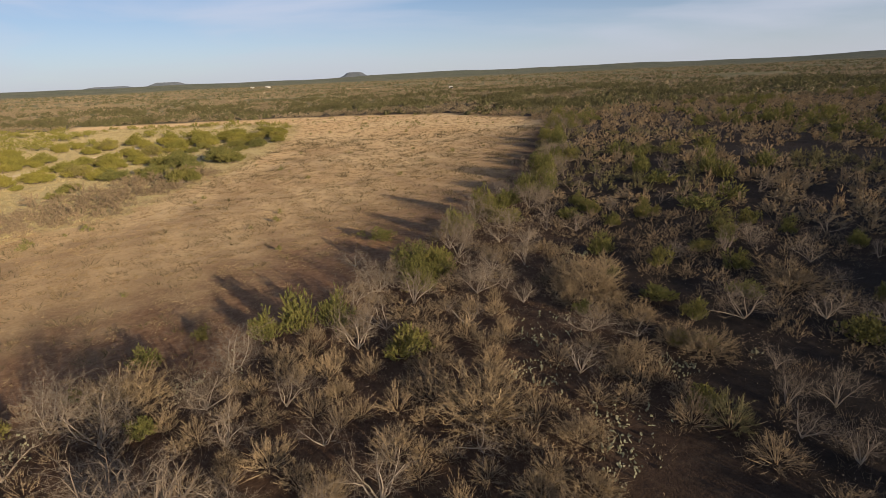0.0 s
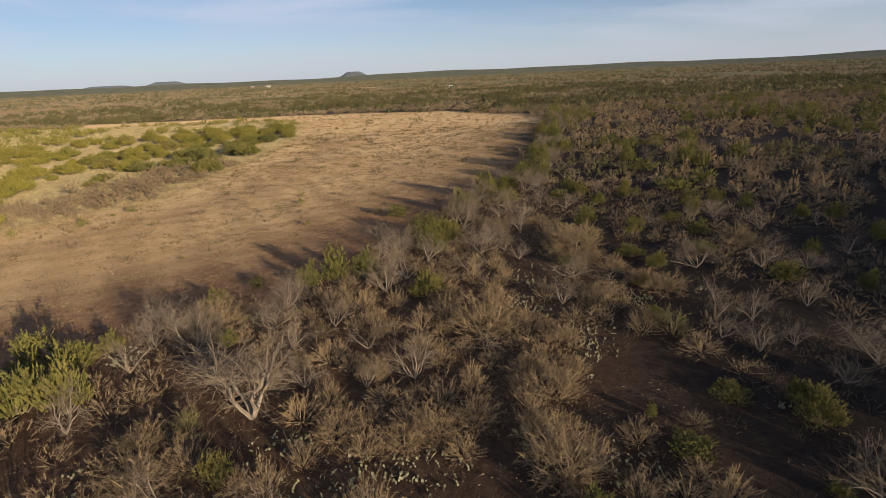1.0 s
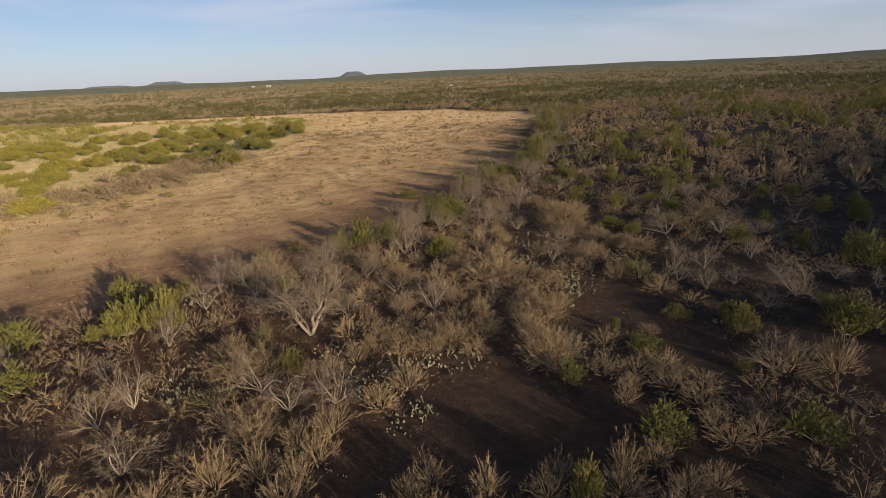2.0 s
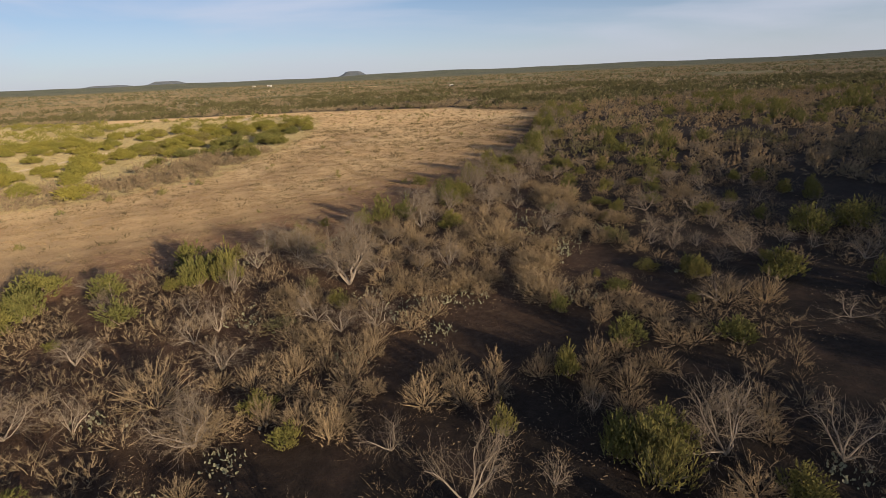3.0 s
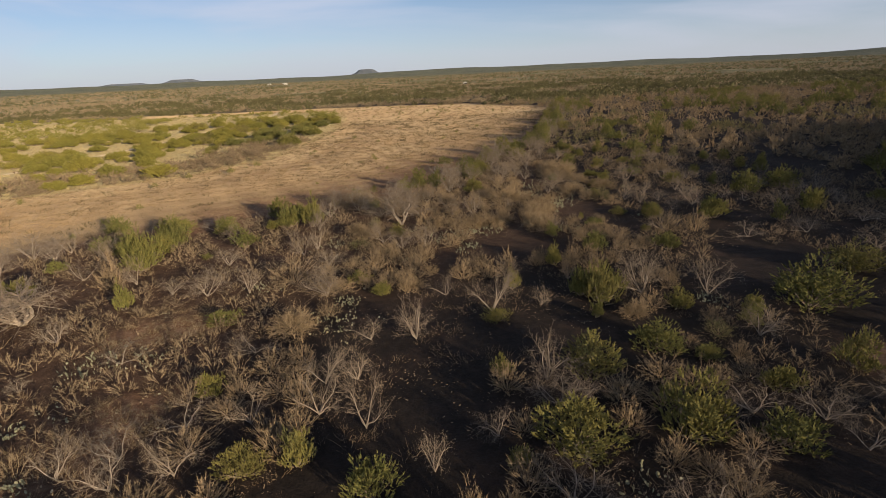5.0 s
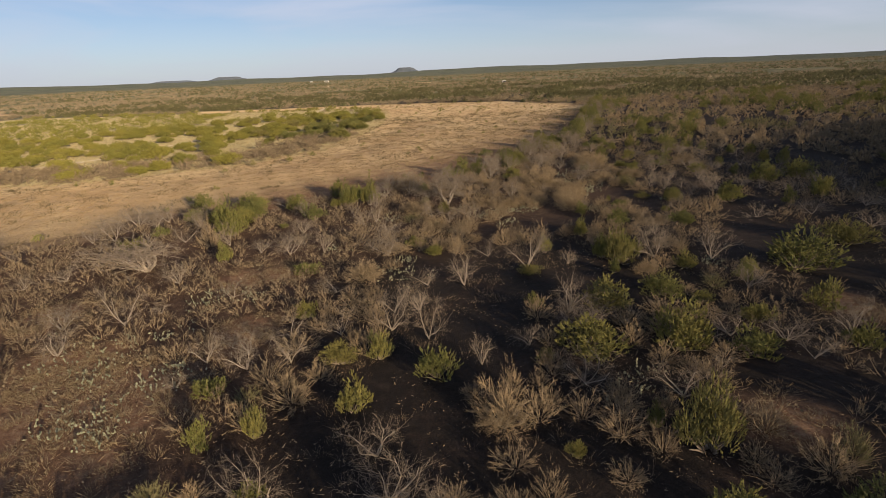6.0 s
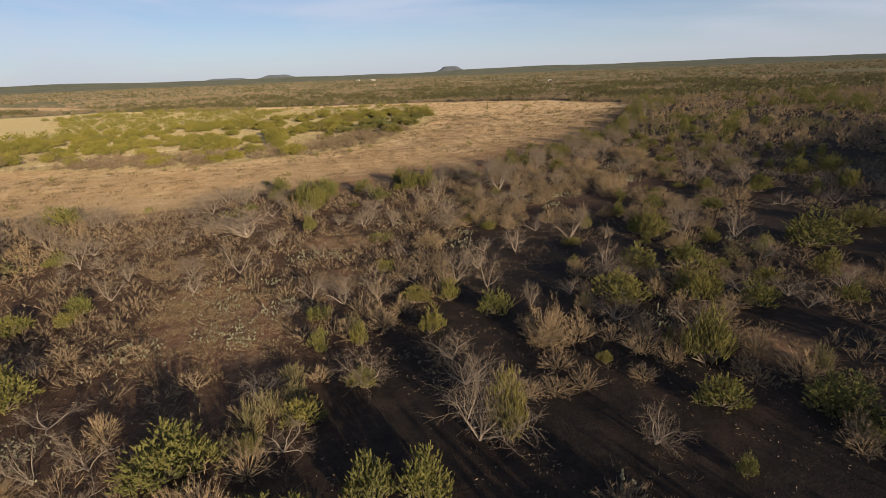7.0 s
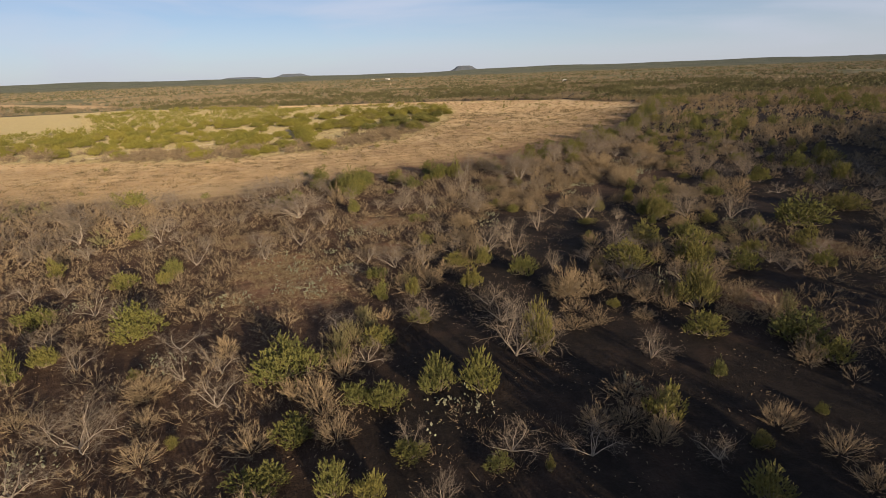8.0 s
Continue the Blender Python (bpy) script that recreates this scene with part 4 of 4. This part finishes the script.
outer = lambda x, y: not near(x, y) and not unseen(x, y) and abs(math.atan2(x + 4, y + 52)) < 1.15
unseen = lambda x, y: x > 3 + max(0.57 * (y + 46) - 5, 0.86 * (y + 23) - 3, 0) and x < 75 and y < 40
# Brush out of view, added to throw shade over the open ground.
east = scatter(2600, (2, -80, 62, 40), 0.52, lambda: (1.0, rng.uniform(2.6, 4.2)), unseen)
# Height varies by stretch to set how far the shade reaches.
east = [(x, y, (rng.uniform(3.4, 5.4) if y > -9 else rng.uniform(1.6, 2.8) if y > -22 else rng.uniform(2.6, 4.2)), w) for x, y, h, w in east]
rim = lambda x, y: float(inside(FIELD, np.array([x]), np.array([y]))[0]) > -45
mid_green = scatter(2600, MID_BOX, 0.8, lambda: (rng.uniform(1.2, 2.4), rng.uniform(1.6, 3.2)), lambda x, y: outer(x, y) and patchy(x, y, 16, 7.5) + (-0.15 if rim(x, y) else 0.12) > 0.0)
mid_bare = scatter(1500, MID_BOX, 0.75, lambda: (rng.uniform(1.5, 2.6), rng.uniform(2.2, 3.6)), lambda x, y: outer(x, y))[:480]
mid_brown = scatter(30000, MID_BOX, 0.60, lambda: (rng.uniform(1.0, 2.3), rng.uniform(1.3, 3.2)), lambda x, y: outer(x, y) and patchy(x, y, 8, 4.5) > -0.5)
mid_olive, mid_brown = [q for q in mid_brown if patchy(q[0], q[1], 11, 6.6) > 0.26], [q for q in mid_brown if patchy(q[0], q[1], 11, 6.6) <= 0.26]
west_bare = scatter(700, (-75, -26, -26, 2), 0.3, lambda: (rng.uniform(1.9, 2.8), rng.uniform(2.4, 3.4)), lambda x, y: not near(x, y))[:60]
west_fill = scatter(5000, (-85, -28, -30, 2), 0.34, lambda: (rng.uniform(0.8, 1.5), rng.uniform(1.2, 2.2)), lambda x, y: not near(x, y))
closer = lambda q: math.hypot(q[0] + 4, q[1] + 10) < 85
beside = lambda q: math.hypot(q[0] + 4, q[1] + 20) < 52
stuff("juniper_brush", green_shade, heights(east, 1.8), M_JUNIPER, "unseen juniper brush added east of the flight line for shade", "brush", 12)
stuff("juniper_brush", green_lo, heights(mid_green, 1.8), M_JUNIPER, "dark green juniper brush on the plain", "brush", 2)
stuff("bare_tree_brush", bare_lo, heights(mid_bare + west_bare, 1.75), M_BARK, "grey leafless trees in the farther brush", "brush", 3)
stuff("olive_brush", bush_mid, heights([q for q in mid_olive if closer(q)], 1.6), M_OLIVE, "olive-green twiggy brush mixed into the plain", "brush", 22)
stuff("olive_brush", bush_far, heights([q for q in mid_olive if not closer(q)], 1.6), M_OLIVE, "olive-green twiggy brush on the farther plain", "brush", 23)
stuff("dry_brush", bush_lo, heights([q for q in mid_brown if beside(q)] + west_fill, 1.6), M_TWIG, "dry brown brush beside the flight line", "brush", 15)
stuff("dry_brush", bush_mid, heights([q for q in mid_brown if closer(q) and not beside(q)], 1.6), M_TWIG, "dry brown brush covering the plain", "brush", 4)
stuff("dry_brush", bush_far, heights([q for q in mid_brown if not closer(q)], 1.6), M_TWIG, "dry brown brush on the farther plain", "brush", 13)

# meadow shrubs, each a thing
meadow_places, meadow_dry = [], []
xs, ys = rng.uniform(-190, -28, 4200), rng.uniform(28, 190, 4200)
for x, y, d, e, t, q in zip(xs, ys, inside(MEADOW, xs, ys), inside(FAR_FIELD, xs, ys), along(TRACK, xs, ys), inside(FIELD, xs, ys)):
    w = rng.uniform(1.5, 3.9)
    tip = x > -44 and 60 < y < 104
    south = q > -12 and y < 74
    if d > 0.3 * w and e < -2 and t > 1.0 + 0.4 * w and spots.free(x, y, (0.5 if south else 1.02) * w) and (tip or patchy(x, y, 13, 3.3) > (-0.5 if south else -0.12)):
        spots.take(x, y, (0.5 if south else 1.02) * w)
        if south and rng.uniform() < 0.85:
            meadow_dry.append((x, y, rng.uniform(0.5, 0.65) * w, w))
        else:
            meadow_places.append((x, y, rng.uniform(0.5, 0.68) * w, 1.08 * w))
xs, ys = rng.uniform(-75, -26, 2600), rng.uniform(26, 74, 2600)
for x, y, d, q in zip(xs, ys, inside(MEADOW, xs, ys), inside(FIELD, xs, ys)):
    w = rng.uniform(1.4, 2.8)
    if d > 0.2 * w and q > -11 and spots.free(x, y, 0.5 * w) and patchy(x, y, 9, 5.3) > -0.3:
        spots.take(x, y, 0.5 * w)
        meadow_dry.append((x, y, rng.uniform(0.5, 0.7) * w, w))
stuff("meadow_dry_brush", bush_mid, heights(meadow_dry, 1.6), M_TWIG, "grey-brown dry brush along the meadow's edge", "brush", 14)
meadow_protos = [plant("meadow_shrub", [("trunk", a, M_BARK), ("crown", b, M_MEADOW_SHRUB)], "yellow-green evergreen shrub in pale grass", "shrub", "shrubs in the meadow")
                 for a, b in (juniper_shape(np.random.default_rng(110 + i), 11, 40, 1.25, True, 10) for i in range(5))]
meadow_places.sort(key=lambda q: math.hypot(q[0], q[1]))
tip_protos = [plant("meadow_shrub", [("trunk", a, M_BARK), ("crown", b, M_JUNIPER)], "dark olive-green evergreen shrub at the meadow's tip", "shrub", "shrubs in the meadow")
              for a, b in (juniper_shape(np.random.default_rng(114 + i), 11, 40, 1.25, True, 10) for i in range(3))]
at_tip = lambda q: q[0] > -45 and 58 < q[1] < 106
first = meadow_places[:290]
plant_all(meadow_protos, [q for q in first if not at_tip(q)], 1.8, 34)
plant_all(tip_protos, [q for q in first if at_tip(q)], 1.8, 35)
stuff("meadow_brush", green_few, heights(meadow_places[290:], 1.8), M_MEADOW_SHRUB, "yellow-green shrubs in the farther meadow", "brush", 9)
# low weeds on the field
xs, ys = rng.uniform(-70, 20, 900), rng.uniform(0, 170, 900)
ok = (inside(FIELD, xs, ys) > 1.5) & (rng.uniform(0, 1, 900) < 0.10 + 0.5 * (ys > 118) + 0.25 * (inside(FIELD, xs, ys) < 6) * (ys < 45))
size = rng.uniform(0.25, 0.7, 900)
dark = [tuft_shape(np.random.default_rng(150 + i), 14, 0.16, 0.022, 0.5) for i in range(5)]
dx, dy = rng.uniform(-70, 24, 9000), rng.uniform(-2, 110, 9000)
far_off = np.hypot(dx, dy)
spot = (inside(FIELD, dx, dy) > 0) & (rng.uniform(0, 1, 9000) < 0.42)
s = rng.uniform(0.6, 1.9, 9000) * (0.8 + far_off / 90)
stuff("dark_weed_tufts", dark, np.stack([dx, dy, s, s * 0.9], 1)[spot], M_WEED, "small dark tufts in the cropped field", "weeds", 16)
stuff("field_weeds", green_few, np.stack([xs, ys, size * 0.7, size * 0.7], 1)[ok], M_JUNIPER, "small dark weeds dotted over the field", "weeds", 10)

# far scrub out to the rising country
FAR = 46000
def lump_shape(rng, lumps, sprays):
    """A far bush about 2 m wide and 1.8 m high, as uneven many-faced clumps with leaf sprays along the outline."""
    pieces = []
    for k in range(lumps):
        a, q = rng.uniform(0, 6.28), 0.62 * math.sqrt((k + 0.2) / lumps)
        c, r, n = np.array([q * math.cos(a), q * math.sin(a), rng.uniform(0.35, 0.8)]), rng.uniform(0.38, 0.6), 5
        turn = rng.uniform(0, 6.28)
        low = [(c[0] + r * math.cos(turn + 6.283 * j / n) * rng.uniform(0.75, 1.2), c[1] + r * math.sin(turn + 6.283 * j / n) * rng.uniform(0.75, 1.2), c[2] * rng.uniform(-0.3, 0.5)) for j in range(n)]
        v = np.array([(c[0], c[1], c[2] + r * rng.uniform(0.9, 1.7)), *low])
        f = [(0, 1 + j, 1 + (j + 1) % n) for j in range(n)]
        pieces.append((v, np.array(f)))
    if sprays:
        d = rng.normal(0, 1, (sprays, 3))
        d[:, 2] = np.abs(d[:, 2])
        d /= np.linalg.norm(d, axis=1, keepdims=True)
        p = d * [0.75, 0.75, 1.0] + [0, 0, 0.25]
        pieces.append(blades(p, p + (d + [0, 0, 0.5] + rng.normal(0, 0.3, (sprays, 3))) * 0.35, 0.2))
    return joined(pieces)


far_lo = [lump_shape(np.random.default_rng(120 + i), 4, 26) for i in range(5)]
far_least = [lump_shape(np.random.default_rng(130 + i), 2, 6) for i in range(5)]
far_dry = [dome_shape(np.random.default_rng(125 + i), 1, 30, 0.2, 0.4, blades)[1] for i in range(3)]
r = 120 * (2000 / 120) ** (rng.uniform(0, 1, FAR) ** 0.95)
a = rng.uniform(-1.05, 0.95, FAR)
xs, ys = r * np.sin(a), r * np.cos(a) - 20
ok = (in_patch(xs, ys) < 0) & (inside(FIELD, xs, ys) < -2) & (inside(MEADOW, xs, ys) < -1) & (inside(FAR_FIELD, xs, ys) < -2) & (inside(PALE_STRIP, xs, ys) < 0) & ~((xs > MID_BOX[0]) & (xs < MID_BOX[2]) & (ys < MID_BOX[3]))
clump = np.array([patchy(x, y, 34, 1.7) + 0.7 * patchy(x, y, 17, 5.1) for x, y in zip(xs, ys)])
ok &= (r < 420) | (np.array([patchy(x, y, 70, 8.8) for x, y in zip(xs, ys)]) > -0.3)
size = rng.uniform(2.0, 4.4, FAR) * (0.9 + r / 3000)
woody = clump + rng.normal(0, 0.26, FAR) - 0.10 + 0.05 * ((r > 165) & (r < 400)) + 0.05 * (xs > 60) - 0.22 * smooth(-0.35, -0.6, a) * (r < 520)
places = np.stack([xs, ys, size / 2, size * 0.28], 1)
close = r < 380
stuff("far_juniper_scrub", far_lo, places[ok & (woody > 0.0) & close], M_FAR_GREEN, "dark green scrub on the plain behind the field", "scrub", 5)
stuff("far_juniper_scrub", far_least, places[ok & (woody > 0.0) & ~close], M_FAR_GREEN, "dark green scrub dotting the far plain", "scrub", 18)
stuff("far_dry_scrub", far_dry, places[ok & (woody <= 0.0) & close], M_FAR_DRY, "brown dry scrub behind the field", "scrub", 6)
stuff("far_dry_scrub", far_least, places[ok & (woody <= 0.0) & ~close], M_FAR_DRY, "brown dry scrub on the far plain", "scrub", 19)

# ---- grass ----
straw_tufts = [tuft_shape(np.random.default_rng(140 + i), 18, 0.22, 0.011, 0.6) for i in range(6)]


def grass_ring(name, near_by, far_off, per_metre, tall, width, where, material, label, seed):
    """Grass tufts on the ground between two distances from the flight line's start, thinned to so many a square metre."""
    g = np.random.default_rng(seed)
    n = int(per_metre * 4.2 * (far_off ** 2 - near_by ** 2) / 2)
    r, a = np.sqrt(g.uniform(near_by ** 2, far_off ** 2, n)), g.uniform(-1.9, 0.45, n)
    x, y = r * np.sin(a) - 4, r * np.cos(a) - 10
    size = g.uniform(0.6, 1.4, n)
    keep = where(x, y) & (0.5 + 0.16 * np.sin(x * 2.9 + 2 * np.sin(y * 1.6)) * np.sin(y * 2.3 + 2 * np.sin(x * 1.7)) + 0.15 * np.sin(x * 0.31 + y * 0.23) > g.uniform(-0.9, 0.75, n))
    shapes = [tuft_shape(np.random.default_rng(seed + 1 + i), 7, tall, width, 0.45) for i in range(6)]
    stuff(name, shapes, np.stack([x, y, size, size], 1)[keep], material, label, "grass", seed)


on_field = lambda x, y: (np.maximum(inside(FIELD, x, y), inside(FAR_FIELD, x, y)) + 1.2 * np.sin(x * 0.9 + y * 0.4) * np.sin(y * 0.7) + 0.6 * open_side(x, y) > 1.6 + np.maximum(0, 7 * np.sin(x * 1.9 + 3 * np.sin(y * 0.8)) * np.sin(y * 2.3 + 2 * np.sin(x * 0.7)) - open_side(x, y))) & (inside(MEADOW, x, y) < 1)
in_meadow = lambda x, y: (along(TRACK, x, y) > 0.9) & (inside(MEADOW, x, y) > -1) & (inside(FAR_FIELD, x, y) < 1)
grass_ring("field_grass", 10, 42, 4.0, 0.07, 0.04, on_field, M_FIELD_GRASS, "short dry cropped grass on the field", 200)
grass_ring("field_grass", 42, 85, 2.4, 0.06, 0.10, on_field, M_FIELD_GRASS, "short dry cropped grass on the field", 220)
grass_ring("field_grass", 85, 200, 0.7, 0.06, 0.2, on_field, M_FIELD_GRASS, "short dry cropped grass across the far field", 240)
grass_ring("meadow_grass", 45, 230, 0.75, 0.22, 0.10, in_meadow, M_MEADOW_GRASS, "pale yellow meadow grass among shrubs", 260)
xs, ys = rng.uniform(-46, 34, 14000), rng.uniform(-40, 50, 14000)
thick = np.array([patchy(x, y, 5, 9.5) for x, y in zip(xs, ys)])
ok = (inside(FIELD, xs, ys) < 1.0) & (thick > -0.1) & np.array([near(x, y) for x, y in zip(xs, ys)])
for cx, cy, cr in CLEAR:
    ok &= np.hypot(xs - cx, ys - cy) > cr
size = rng.uniform(0.4, 1.2, 14000)
stuff("bunch_grass", straw_tufts, np.stack([xs, ys, size, size], 1)[ok], M_STRAW, "dry tan bunch grass between the bushes", "grass", 8)

# fallen twigs and chips of litter on the bare soil
chip = [blades(*(lambda q: (q, q + np.random.default_rng(160 + i).normal(0, 1, (5, 3)) * [0.07, 0.07, 0.012]))(np.random.default_rng(170 + i).uniform(-0.35, 0.35, (5, 3)) * [1, 1, 0] + [0, 0, 0.025]), 0.035) for i in range(6)]
xs, ys = rng.uniform(-46, 34, 12000), rng.uniform(-40, 42, 12000)
ok = (inside(FIELD, xs, ys) < 0.5) & np.array([near(x, y) and patchy(x, y, 4, 6.1) > -0.05 for x, y in zip(xs, ys)])
size = rng.uniform(0.6, 1.3, 12000)
stuff("litter", chip, np.stack([xs, ys, size, size], 1)[ok], M_STRAW, "pale dry twigs and chips on bare soil", "litter", 17)

# ---- far country ----
def hill(name, az, dist, width, top, height, label, seed):
    """A far flat-topped hill: an outline round its foot, a steep upper slope and a level top."""
    g = np.random.default_rng(seed)
    n, rows = 40, [(1.25, 0.0), (0.95, 0.2), (0.7, 0.52), (0.53, 0.86), (0.42, 0.98), (0.01, 1.0)]
    cx, cy = dist * math.sin(radians(az)), dist * math.cos(radians(az))
    way = radians(az)
    v, f = [], []
    for k, (s, h) in enumerate(rows):
        for j in range(n):
            a = 2 * math.pi * j / n
            rag = 1 + 0.10 * math.sin(3 * a + seed) + 0.05 * math.sin(7 * a) + g.uniform(-0.03, 0.03)
            across = (s if s > 0.45 else s * top / 0.42) * rag * math.cos(a) * width / 2
            along = s * rag * math.sin(a) * width / 3
            x, y = cx + across * math.cos(way) + along * math.sin(way), cy - across * math.sin(way) + along * math.cos(way)
            v.append((x, y, float(ground_z(cx, cy)) - 8 + (height + 8) * (h + (g.uniform(-0.03, 0.03) if 0 < h < 1 else 0))))
    for k in range(len(rows) - 1):
        for j in range(n):
            i = (j + 1) % n
            f.append((k * n + j, k * n + i, (k + 1) * n + i, (k + 1) * n + j))
    return tagged(new(name, mesh_of(name, v, f, M_HAZED_HILL, True)), label, "hill", kind="structure")


# Scrub colour shifted to blue-grey: the haze of distance is painted in.
def hazed_hill_material():
    m, n, l, b = nodes_of("hazed_hill_scrub", 0.95)
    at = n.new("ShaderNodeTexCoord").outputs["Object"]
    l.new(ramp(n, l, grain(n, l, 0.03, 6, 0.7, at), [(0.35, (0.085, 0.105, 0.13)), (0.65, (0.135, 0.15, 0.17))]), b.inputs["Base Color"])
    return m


M_HAZED_HILL = hazed_hill_material()
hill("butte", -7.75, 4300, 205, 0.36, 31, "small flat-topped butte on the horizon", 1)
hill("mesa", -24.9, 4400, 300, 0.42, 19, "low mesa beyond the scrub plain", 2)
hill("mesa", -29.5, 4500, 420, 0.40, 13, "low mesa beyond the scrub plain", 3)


def wall_material(name, colour):
    m, n, l, b = nodes_of(name, 0.8)
    at = n.new("ShaderNodeTexCoord").outputs["Object"]
    dim = tuple(0.8 * c for c in colour)
    l.new(ramp(n, l, grain(n, l, 0.8, 4, 0.6, at), [(0.35, dim), (0.65, colour)]), b.inputs["Base Color"])
    return m


M_WALL, M_ROOF, M_DARK = wall_material("pale_siding", (0.78, 0.75, 0.68)), wall_material("sheet_roof", (0.55, 0.54, 0.52)), wall_material("dark_opening", (0.06, 0.055, 0.05))


def box(x0, y0, z0, x1, y1, z1):
    v = [(x, y, z) for z in (z0, z1) for x, y in ((x0, y0), (x1, y0), (x1, y1), (x0, y1))]
    return np.array(v), np.array([(3, 2, 1, 0), (4, 5, 6, 7), (0, 1, 5, 4), (1, 2, 6, 5), (2, 3, 7, 6), (3, 0, 4, 7)])


def far_house(x, y, long, deep, eaves, ridge, turn, label):
    """A small gabled ranch building: walls, two roof slopes with eaves, a door and windows on its long side."""
    root = tagged(new("house"), label, "house", "ranch buildings on the far plain")
    root.matrix_basis = Matrix.LocRotScale((x, y, float(ground_z(x, y))), Euler((0, 0, turn)), None)
    a, d = long / 2, deep / 2
    v = [(-a, -d, -0.5), (a, -d, -0.5), (a, d, -0.5), (-a, d, -0.5), (-a, -d, eaves), (a, -d, eaves), (a, d, eaves), (-a, d, eaves), (-a, 0, ridge), (a, 0, ridge)]
    f = [(0, 1, 5), (0, 5, 4), (2, 3, 7), (2, 7, 6), (1, 2, 6), (1, 6, 5), (5, 6, 9), (3, 0, 4), (3, 4, 7), (7, 4, 8)]
    new("wall", mesh_of("wall", v, f, M_WALL)).parent = root
    for s in (-1, 1):
        o = 0.04 * long
        low = eaves - o * (ridge - eaves) / d
        v = [(-a - o, s * (d + o), low), (a + o, s * (d + o), low), (a + o, 0, ridge), (-a - o, 0, ridge)]
        v += [(p, q, r + 0.2) for p, q, r in v]
        f = [(0, 1, 2, 3), (7, 6, 5, 4), (0, 4, 5, 1), (1, 5, 6, 2), (2, 6, 7, 3), (3, 7, 4, 0)]
        new("roof", mesh_of("roof", v, f, M_ROOF)).parent = root
    new("door", mesh_of("door", *box(-0.5, -d - 0.05, 0, 0.5, -d + 0.02, 2.1), M_DARK)).parent = root
    for k in (-0.55, 0.5):
        new("window", mesh_of("window", *box(k * a - 0.7, -d - 0.05, 1.0, k * a + 0.7, -d + 0.02, 2.1), M_DARK)).parent = root


far_house(-331, 1147, 9, 6, 2.4, 3.4, 0.2, "pale ranch house with a low gabled roof")
far_house(-395, 1250, 7, 5, 2.4, 3.2, -0.3, "pale ranch house with a low gabled roof")
far_house(14, 428, 2.4, 2.2, 2.1, 2.6, 0.4, "small pale shed with a gabled roof")


def sandy_track(line, width, label):
    """A strip of bare pale sand laid along a line over the ground."""
    pts = []
    for (ax, ay), (bx, by) in zip(line, line[1:]):
        n = max(2, int(math.hypot(bx - ax, by - ay) / 4))
        pts += [(ax + (bx - ax) * i / n, ay + (by - ay) * i / n) for i in range(n)]
    pts = np.array(pts + [line[-1]])
    way = np.gradient(pts, axis=0)
    way /= np.linalg.norm(way, axis=1, keepdims=True)
    wob = 0.18 * width * np.sin(np.arange(len(pts)) * 0.7)[:, None]
    side = np.stack([way[:, 1], -way[:, 0]], 1)
    edges = [pts + side * (k * width / 2 + wob) for k in (-1, -0.4, 0.4, 1)]
    v = [(x, y, float(ground_z(x, y)) + (0.05 if k in (1, 2) else 0.0) + 0.02) for k, e in enumerate(edges) for x, y in e]
    n = len(pts)
    f = [(k * n + i, k * n + i + 1, (k + 1) * n + i + 1, (k + 1) * n + i) for k in range(3) for i in range(n - 1)]
    return tagged(new("track", mesh_of("track", v, f, M_SAND, True)), label, "track", kind="structure")


M_SAND = wall_material("pale_sand", (0.50, 0.41, 0.27))
sandy_track(TRACK, 1.5, "pale sandy track through the meadow")
sandy_track(FAR_TRACK, 5.0, "pale sandy road on the far plain")
